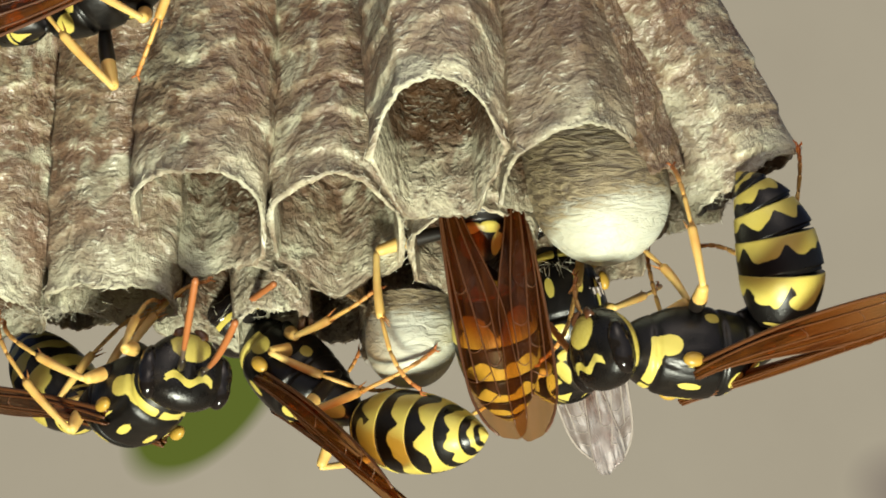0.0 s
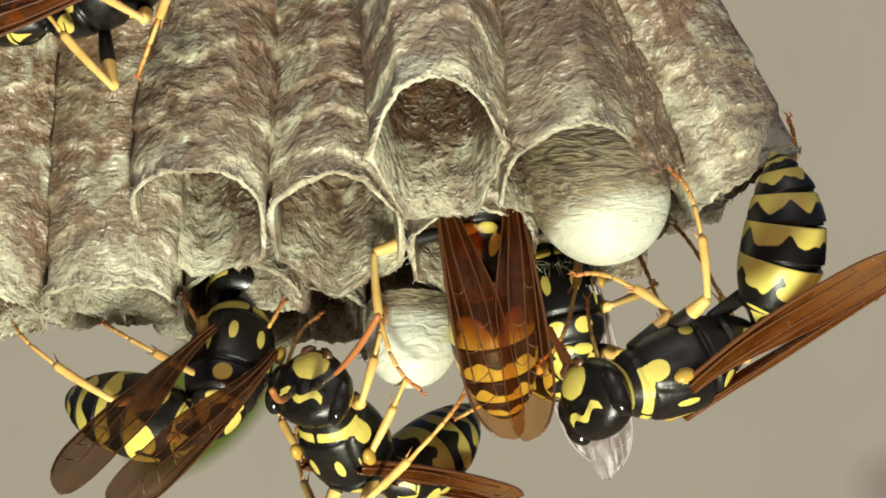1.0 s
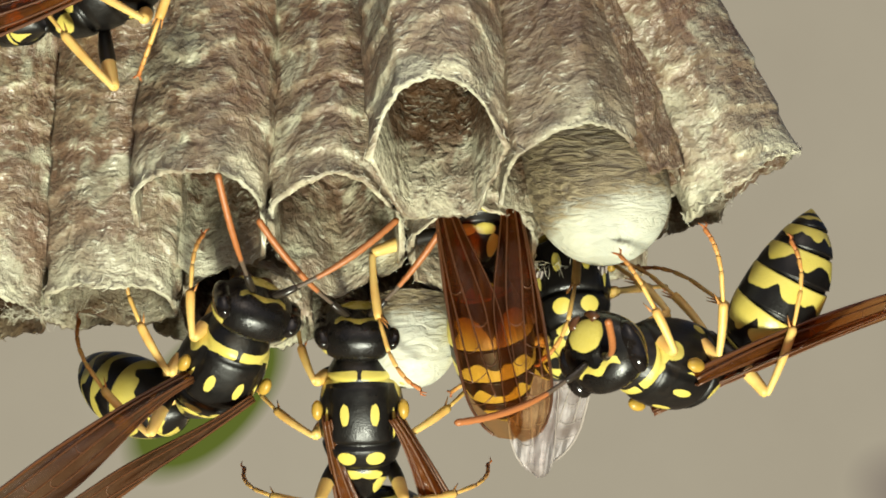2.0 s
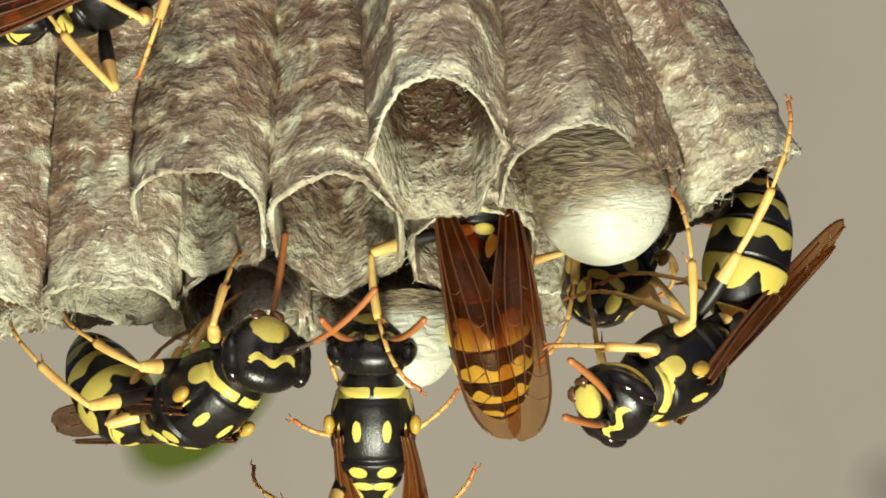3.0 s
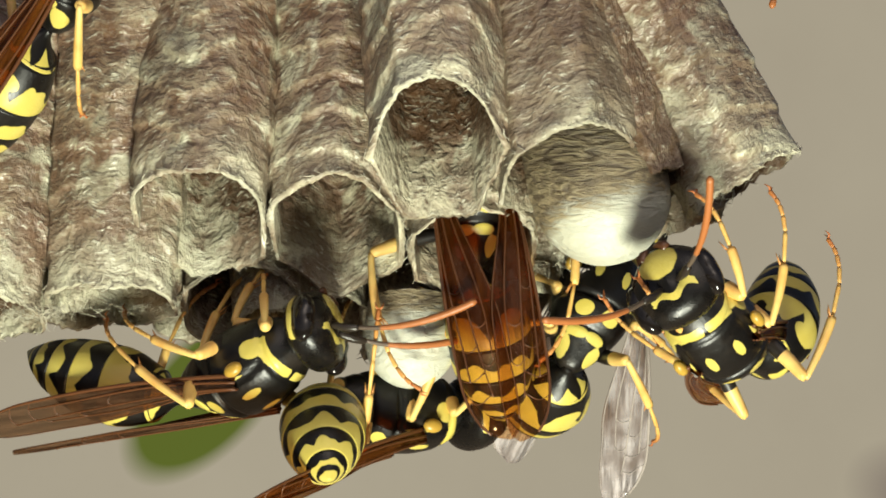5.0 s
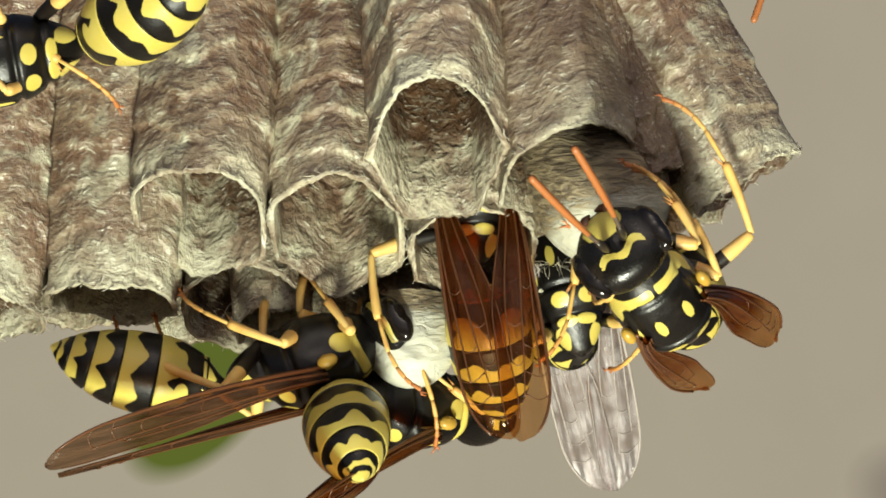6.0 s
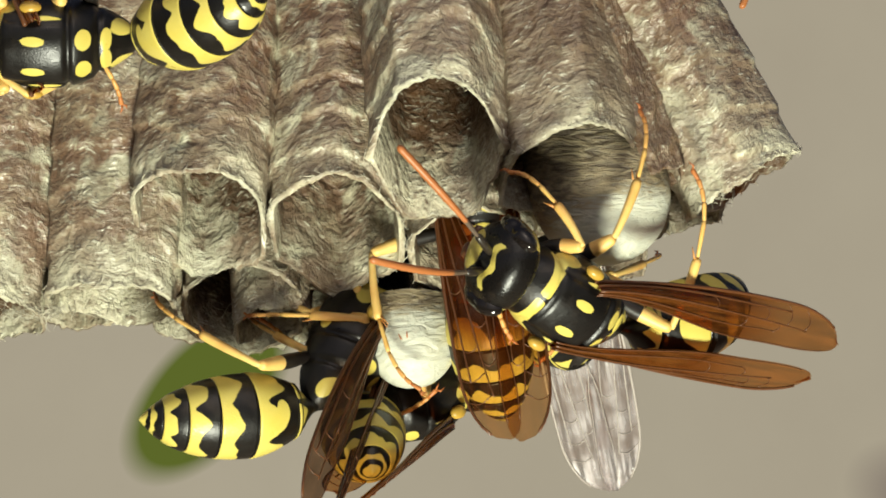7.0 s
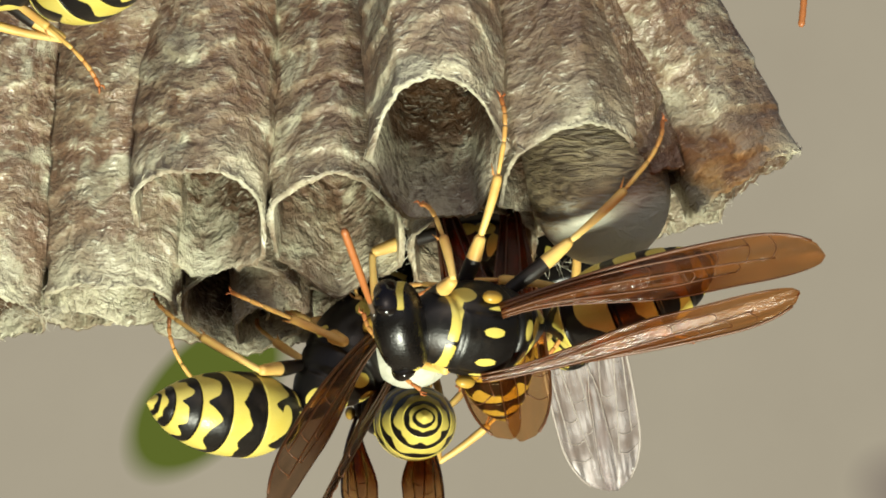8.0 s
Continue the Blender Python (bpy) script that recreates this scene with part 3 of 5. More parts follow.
def shin_mesh(tibia, tarsus, bend):
    """Tibia with two spurs and a foot of five short links with claws, slightly bent down."""
    vs, fs, mk = [], [], []

    def join(path, rad, mark, m=10):
        a, b = tube(path, rad, m)
        o = len(vs)
        vs.extend(a)
        fs.extend([tuple(k + o for k in f) for f in b])
        mk.extend([mark[min(i, len(mark) - 1)] for i in range(len(path)) for _ in range(m)])

    n = 18
    join([(tibia * i / (n - 1), 0, 0.06 * math.sin(math.pi * i / (n - 1))) for i in range(n)],
         [(0.135 + 0.055 * sm(0, 0.85, i / (n - 1))) * (0.8 if i in (0, n - 1) else 1) for i in range(n)], [0.42 + 0.25 * (i / n) ** 2 for i in range(n)], 12)
    for y in (-0.12, 0.14):
        join([(tibia - 0.05, y, -0.1), (tibia + 0.35, y * 1.5, -0.35)], [0.05, 0.012], [0.85], 6)
    p = Vector((tibia - 0.03, 0, 0))
    share = (0.42, 0.2, 0.15, 0.1, 0.13)
    a = 0.0
    for k, sh in enumerate(share):
        a += bend / 5
        q = p + Vector((math.cos(a), 0, -math.sin(a))) * tarsus * sh
        join([p, p.lerp(q, 0.3), p.lerp(q, 0.85), q], [0.068, 0.085, 0.10, 0.08], [0.62 + 0.08 * k], 8)
        p = q
    for y in (-0.18, 0.18):
        join([p, p + Vector((0.15, y * 0.7, 0.0)), p + Vector((0.22, y, -0.22))], [0.05, 0.045, 0.012], [0.98], 6)
    return mesh_from("lower_leg", vs, fs, LEG, mk), p


def wing_point(s, v, length, width, side):
    """A point of the folded wing: s along it, v from its inner (0) to its outer edge (1); side 1 for the left one."""
    tip = math.sqrt(max(0.0, 1 - max(0, (s - 0.78) / 0.22) ** 2))
    w = width * (0.25 + 0.75 * sm(0, 0.6, s)) * (0.06 + 0.94 * tip)
    outer = 0.30 + 0.45 * math.sin(math.pi * s * 0.9) - 0.62 * width * (1 - tip)
    y = outer - w * (1 - v)
    z = 0.07 * math.sin(v * 11 + 2 * s) * sm(0, 0.4, s) + 0.18 * math.sin(v * math.pi) * (1 - 0.5 * s) + 0.25 * s * s - 0.35 * sm(0.75, 1.0, v) * (1 - s)
    return Vector((-length * s, y * side, z))


def wing_mesh(length, width, material, side):
    nu, nv = 60, 17
    vs = []
    for under in (0, 1):
        for i in range(nu):
            for j in range(nv):
                p = wing_point(i / (nu - 1), j / (nv - 1), length, width, side)
                vs.append(p - Vector((0, 0, 0.03 * under)))
    fs = grid_faces(nu, nv, False) + grid_faces(nu, nv, False, True, nu * nv)
    for i in range(nu - 1):
        for j in (0, nv - 1):
            a, b = i * nv + j, (i + 1) * nv + j
            o = nu * nv
            fs.append((a, b, b + o, a + o) if j else (b, a, a + o, b + o))
    return mesh_from("wing", vs, fs, material)


def vein_mesh(length, width, side, material):
    vs, fs = [], []

    def line(f, r, n=30):
        pth = [wing_point(*f(i / (n - 1)), length, width, side) + Vector((0, 0, 0.015)) for i in range(n)]
        a, b = tube(pth, [r * (1 - 0.5 * i / n) for i in range(n)], 6)
        o = len(vs)
        vs.extend(a)
        fs.extend([tuple(k + o for k in q) for q in b])

    line(lambda q: (0.97 * q, 0.985), 0.10)
    line(lambda q: (0.78 * q, 0.84 + 0.04 * math.sin(5 * q)), 0.06)
    line(lambda q: (0.85 * q, 0.52 + 0.08 * math.sin(4 * q)), 0.05)
    line(lambda q: (0.72 * q, 0.22 + 0.08 * q), 0.045)
    line(lambda q: (0.94 * q, 0.02), 0.035)
    for s0, v0, v1 in ((0.45, 0.56, 0.84), (0.58, 0.28, 0.56), (0.66, 0.5, 0.84), (0.76, 0.5, 0.97), (0.72, 0.28, 0.5), (0.84, 0.48, 0.97)):
        line(lambda q: (s0 + 0.02 * math.sin(3 * q), v0 + (v1 - v0) * q), 0.027, 8)
    return mesh_from("vein", vs, fs, material)


def flagellum_mesh():
    """Antenna: a dark basal link, then an orange whip of many links."""
    path, rad = [], []
    n = 48
    for i in range(n):
        s = i / (n - 1)
        path.append((1.25 + 5.0 * s, 0, -0.1 * s - 1.5 * s * s))
        rad.append((0.095 + 0.06 * sm(0, 0.6, s)) * (0.92 if i % 4 == 0 else 1) * (0.5 if i == n - 1 else 1))
    vs, fs = tube(path, rad, 10)
    mk = [0.0 if i < 10 else 1.0 for i in range(n) for _ in range(10)]
    return mesh_from("flagellum", vs, fs, HORN_FADE, mk)


def horn_fade_material():
    n = Nodes("antenna_horn")
    c = n.ramp(n.attr("mark").outputs["Fac"], [(0.0, (0.10, 0.07, 0.05)), (1.0, (0.37, 0.125, 0.036))])
    n.bump(n.noise(n.coords("Object"), 6000, 2), 0.3, 0.00003)
    return n.set(Base_Color=c, Roughness=0.45)


HORN_FADE = horn_fade_material()


def scape_mesh():
    vs, fs = tube([(0, 0, 0), (0.2, 0, 0.02), (0.7, 0, 0.06), (1.2, 0, 0.02), (1.32, 0, 0)], [0.10, 0.15, 0.18, 0.16, 0.08], 10)
    return mesh_from("antenna", vs, fs, SCAPE)


def mandible_mesh():
    vs, fs = tube([(0, 0, 0), (0.02, -0.05, -0.18), (-0.02, -0.22, -0.34), (-0.06, -0.45, -0.42)], [0.24, 0.24, 0.18, 0.06], 10, 0.7)
    return mesh_from("mandible", vs, fs, JAW)


FEMUR = {"fore": 2.2, "mid": 2.5, "hind": 3.5}
MESH = dict(thorax=thorax_mesh(), head=head_mesh(), eye=ball_mesh("eye", EYE, 0.66, 0.50, 1.18, 26, 0.16), ocellus=ball_mesh("ocellus", EYE, 0.13, 0.13, 0.11, 10),
            tegula=ball_mesh("tegula", MAST, 0.42, 0.24, 0.30, 14), flagellum=flagellum_mesh(), antenna=scape_mesh(), mandible=mandible_mesh(),
            )
for wing_side in (1, -1):
    MESH["wing", wing_side] = wing_mesh(12.2, 1.8, WING, wing_side)
    MESH["vein", wing_side] = vein_mesh(12.2, 1.8, wing_side, VEIN)
    MESH["dusky_wing", wing_side] = wing_mesh(12.2, 1.8, DUSKY, wing_side)
    MESH["dusky_vein", wing_side] = vein_mesh(12.2, 1.8, wing_side, VEIN)
    MESH["short_wing", wing_side] = wing_mesh(11.8, 2.2, FOLDED, wing_side)
    MESH["short_vein", wing_side] = vein_mesh(11.8, 2.2, wing_side, VEIN)
    MESH["clear_wing", wing_side] = wing_mesh(11.4, 2.3, CLEAR, wing_side)
    MESH["clear_vein", wing_side] = vein_mesh(11.4, 2.3, wing_side, PALE_VEIN)
for i in range(6):
    MESH["tergite", i] = tergite_mesh(i)
SHIN_TIP = {}
for leg_kind, ti, ta in (("fore", 1.95, 2.6), ("mid", 2.4, 3.1), ("hind", 2.9, 3.6)):
    MESH["femur", leg_kind] = leg_mesh(FEMUR[leg_kind], 0.22, 0.21, 0.10, 0.62)
    MESH["shin", leg_kind], SHIN_TIP[leg_kind] = shin_mesh(ti, ta, 0.9)

HIP = {"fore": (1.75, 0.65, -1.35), "mid": (0.1, 0.75, -1.55), "hind": (-1.7, 0.8, -1.3)}
REST = {"fore": (3.9, 2.4, -3.2), "mid": (1.2, 4.6, -3.6), "hind": (-3.0, 5.2, -3.4)}
SIZE = 1.12           # all the wasps, against the lengths above
PETIOLE = Vector((-3.42, 0, -0.3))
NECK = Vector((3.62, 0, -0.15))
WHIP_TIP = Vector((6.25, 0, -1.6))


def aim(joint, spot, length):
    """World direction from a joint to the point of the line of sight through (px, py) that lies this far off, bent toward (1) or away (-1)."""
    px, py, side = spot
    o = P(px, py, 0.0) - Vector(joint)
    k = P(px, py, 1.0) - P(px, py, 0.0)
    a, b, c = k.dot(k), 2 * o.dot(k), o.dot(o) - length * length
    y = (-b - side * math.sqrt(max(0.0, b * b - 4 * a * c))) / (2 * a)
    return (o + k * y).normalized()


WING_LOOK = {"": "folded translucent amber wing", "short_": "folded translucent amber wing", "dusky_": "folded smoky brown wing", "clear_": "folded glassy grey wing"}


class Wasp:
    def __init__(self, label, wings=""):
        self.root = tagged(new("wasp"), label, "wasp", "wasps on the nest")
        self.root.scale = (SIZE, SIZE, SIZE)
        part("thorax", MESH["thorax"], self.root, label="black thorax with yellow collar and spots")
        self.head = part("head", MESH["head"], self.root, place(NECK, Matrix()), "black head with yellow bands")
        self.head.scale = (0.93, 0.93, 0.93)
        for sy in (1, -1):
            part("eye", MESH["eye"], self.head, place((0.12, sy * 1.50, 0.20), Euler((0, 0, radians(sy * 30))).to_matrix().to_4x4()), "glossy black compound eye")
            part("mandible", MESH["mandible"], self.head, place((0.58, sy * 0.58, -1.38), Matrix() if sy > 0 else Matrix.Diagonal((1, -1, 1, 1))))
            part("tegula", MESH["tegula"], self.root, place((0.60, sy * 1.76, 0.86), Matrix()), "yellow wing-base scale")
        for oy, oz in ((0, 1.20), (0.28, 1.42), (-0.28, 1.42)):
            part("ocellus", MESH["ocellus"], self.head, place((0.62 - 0.27 * (oz > 1.3), oy, oz), Matrix()))
        self.antennae, self.whips = [], []
        for sy in (1, -1):
            a = part("antenna", MESH["antenna"], self.head, label="dark antenna with orange tip")
            # the whip shares the antenna's pose, so it is keyed with it
            w = part("flagellum", MESH["flagellum"], self.head, label="orange antenna whip")
            self.antennae.append((sy, a, w))
        self.gaster = part("gaster", MESH["tergite", 0], self.root, label="abdomen banded black and yellow")
        self.tergites = [part("tergite", MESH["tergite", i], self.gaster) for i in range(1, 6)]
        self.wings = []
        for sy in (1, -1):
            w = part("wing", MESH[wings + "wing", sy], self.root, label=WING_LOOK[wings])
            part("vein", MESH[wings + "vein", sy], w, label="fine branching wing vein")
            self.wings.append((sy, w))
        self.legs = []
        for kind in ("fore", "mid", "hind"):
            for sy in (1, -1):
                f = part(kind + "leg", MESH["femur", kind], self.root, label="yellow leg with a black thigh")
                s = part("lower_leg", MESH["shin", kind], f, label="orange-yellow shin and foot")
                self.legs.append((kind, sy, f, s))

    def poses(self, at, fwd, dor, gaster=None, head=None, wing=None, curl=6.0, feet=None, horns=None, spread=7.0, gdor=None, tuck="",
              tip=None, tips=None, whips=None):
        """All poses for one moment. at: place in mm; the directions are (right, toward the camera, up).
        tip, tips, whips: spots of the view, with the side to bend to, for the ends of gaster, wings and antennae."""
        if isinstance(fwd[0], str):
            fwd = aim(at, fwd[1:], NECK.length * SIZE if fwd[0] == "head" else PETIOLE.length * SIZE) * (1 if fwd[0] == "head" else -1)
        else:
            fwd = V(fwd)
        rot = basis(fwd, V(dor))
        inv = rot.to_3x3().transposed()

        def inside(p, spot, length):
            return inv @ aim(Vector(at) + rot.to_3x3() @ Vector(p) * SIZE, spot, length * SIZE)

        res = {self.root: place(at, rot)}
        hd = inv @ V(head) if head else Vector((1, 0, -0.25))
        hrot = basis(hd, Vector((0, 0, 1)) + Vector((0.3, 0, 0)))
        res[self.head] = place(NECK, hrot)
        for sy, a, w in self.antennae:
            key = "L" if sy > 0 else "R"
            root = Vector((0.85, sy * 0.38, 0.12))
            if whips and key in whips:
                d = hrot.to_3x3().transposed() @ inside(NECK + hrot.to_3x3() @ root, whips[key], WHIP_TIP.length)
                turned = basis(d, (-0.3, 0, 1)) @ basis(WHIP_TIP, (0, 0, 1)).transposed()
            else:
                d = hrot.to_3x3().transposed() @ (inv @ V(horns[key])) if horns and key in horns else Vector((0.8, sy * 0.65, 0.25 + 0.1 * sy))
                turned = basis(d, (-0.3, 0, 1))
            res[a] = res[w] = place(root, turned)
        m, chain = Matrix(), []
        for i in range(len(self.tergites)):
            m = m @ place((-SEG_LEN[i], 0, 0), Euler((0, radians(-curl), 0)).to_matrix().to_4x4())
            chain.append(m)
        end = chain[-1] @ Vector((-SEG_LEN[5] * MM, 0, 0)) / MM
        for t, m in zip(self.tergites, chain):
            res[t] = m
        if tip:
            g = inside(PETIOLE, tip, end.length)
        else:
            g = inv @ V(gaster) if gaster else Vector((-1, 0, -0.15))
        gz = inv @ V(gdor) if gdor else Vector((0, 0, 1)) + Vector((1, 0, 0)) * g.z * 0.8
        grot = basis(-g, gz)
        if tip:
            grot = grot @ basis(-end, (0, 0, 1)).transposed()
        res[self.gaster] = place(PETIOLE, grot)
        wd = inv @ V(wing) if wing else Vector((-1, 0, 0.02))
        for sy, w in self.wings:
            root = Vector((0.35, sy * 1.30, 1.35))
            key = "L" if sy > 0 else "R"
            if tips and key in tips:
                wt = Vector((-12.0, -0.65 * sy, 0.25))
                wd1 = inside(root, tips[key], wt.length)
                flat = basis(-wd1, Vector((0, 0, 1)) + Vector((1, 0, 0)) * wd1.z) @ Euler((radians(-sy * 16), 0, 0)).to_matrix().to_4x4()
                res[w] = place(root, flat @ basis(-wt, (0, 0, 1)).transposed())
                continue
            wb = basis(-wd, Vector((0, 0, 1)) + Vector((1, 0, 0)) * wd.z)
            flip = Euler((radians(-sy * 16), 0, radians(-sy * spread))).to_matrix().to_4x4()
            res[w] = place(root, wb @ flip)
        for kind, sy, f, s in self.legs:
            hx, hy, hz = HIP[kind]
            hip = Vector((hx, sy * hy, hz))
            key = kind[0] + ("L" if sy > 0 else "R")
            bent = None
            if feet and key in feet:
                foot = inv @ (P(*feet[key][:3]) - Vector(at)) / SIZE
                if len(feet[key]) > 3:
                    bent = inv @ (P(*feet[key][3:]) - Vector(at)) / SIZE - hip
            else:
                rx, ry, rz = (hx + 0.6, 1.1, -5.2) if key[1] in tuck else REST[kind]
                foot = Vector((rx, sy * ry, rz))
            a, toe = FEMUR[kind], SHIN_TIP[kind]
            b = toe.length
            v = foot - hip
            dist = min(max(v.length, abs(a - b) + 0.2), (a + b) * 0.985)
            v.normalize()
            ca = (a * a + dist * dist - b * b) / (2 * a * dist)
            pole = bent or Vector((0.15 if kind == "fore" else -0.3 if kind == "mid" else -0.7, sy * 0.9, 1.0))
            if key[1] in tuck and not (feet and key in feet):
                pole = Vector((-0.6, -sy * 0.6, 0.2))
            pole = (pole - v * pole.dot(v)).normalized()
            knee = v * (a * ca) + pole * (a * math.sqrt(max(0, 1 - ca * ca)))
            mf = place(hip, basis(knee, pole))
            shin_dir = (hip + v * dist) - (hip + knee)
            up = basis(shin_dir, pole)
            off = math.atan2(-toe.z, toe.x)
            mt = place(hip + knee, up @ Euler((0, -off, 0)).to_matrix().to_4x4())
            res[f] = mf
            res[s] = mf.inverted() @ mt
        return res

    def play(self, keys):
        """keys: rows of (seconds, px, py, depth, fwd, dor, options)."""
        tracks = {}
        for t, px, py, depth, fwd, dor, opt in keys:
            for ob, m in self.poses(P(px, py, depth), fwd, dor, **opt).items():
                tracks.setdefault(ob, []).append((t, m))
        for ob, rows in tracks.items():
            if len(rows) == 1:
                ob.matrix_basis = rows[0][1]
            else:
                walk(ob, rows)


WASP_A = Wasp("black and yellow paper wasp crawling beneath the nest", wings="dusky_")
WASP_B = Wasp("black and yellow paper wasp turning about under the cells")
WASP_C = Wasp("black and yellow paper wasp with its head deep in a cell", wings="short_")
WASP_D = Wasp("black and yellow paper wasp climbing round the outer cells")
WASP_E = Wasp("black and yellow paper wasp behind the nest with glassy wings", wings="clear_")
WASP_F = Wasp("black and yellow paper wasp on the flank of the nest")
WASP_G = Wasp("black and yellow paper wasp above the outermost cell")


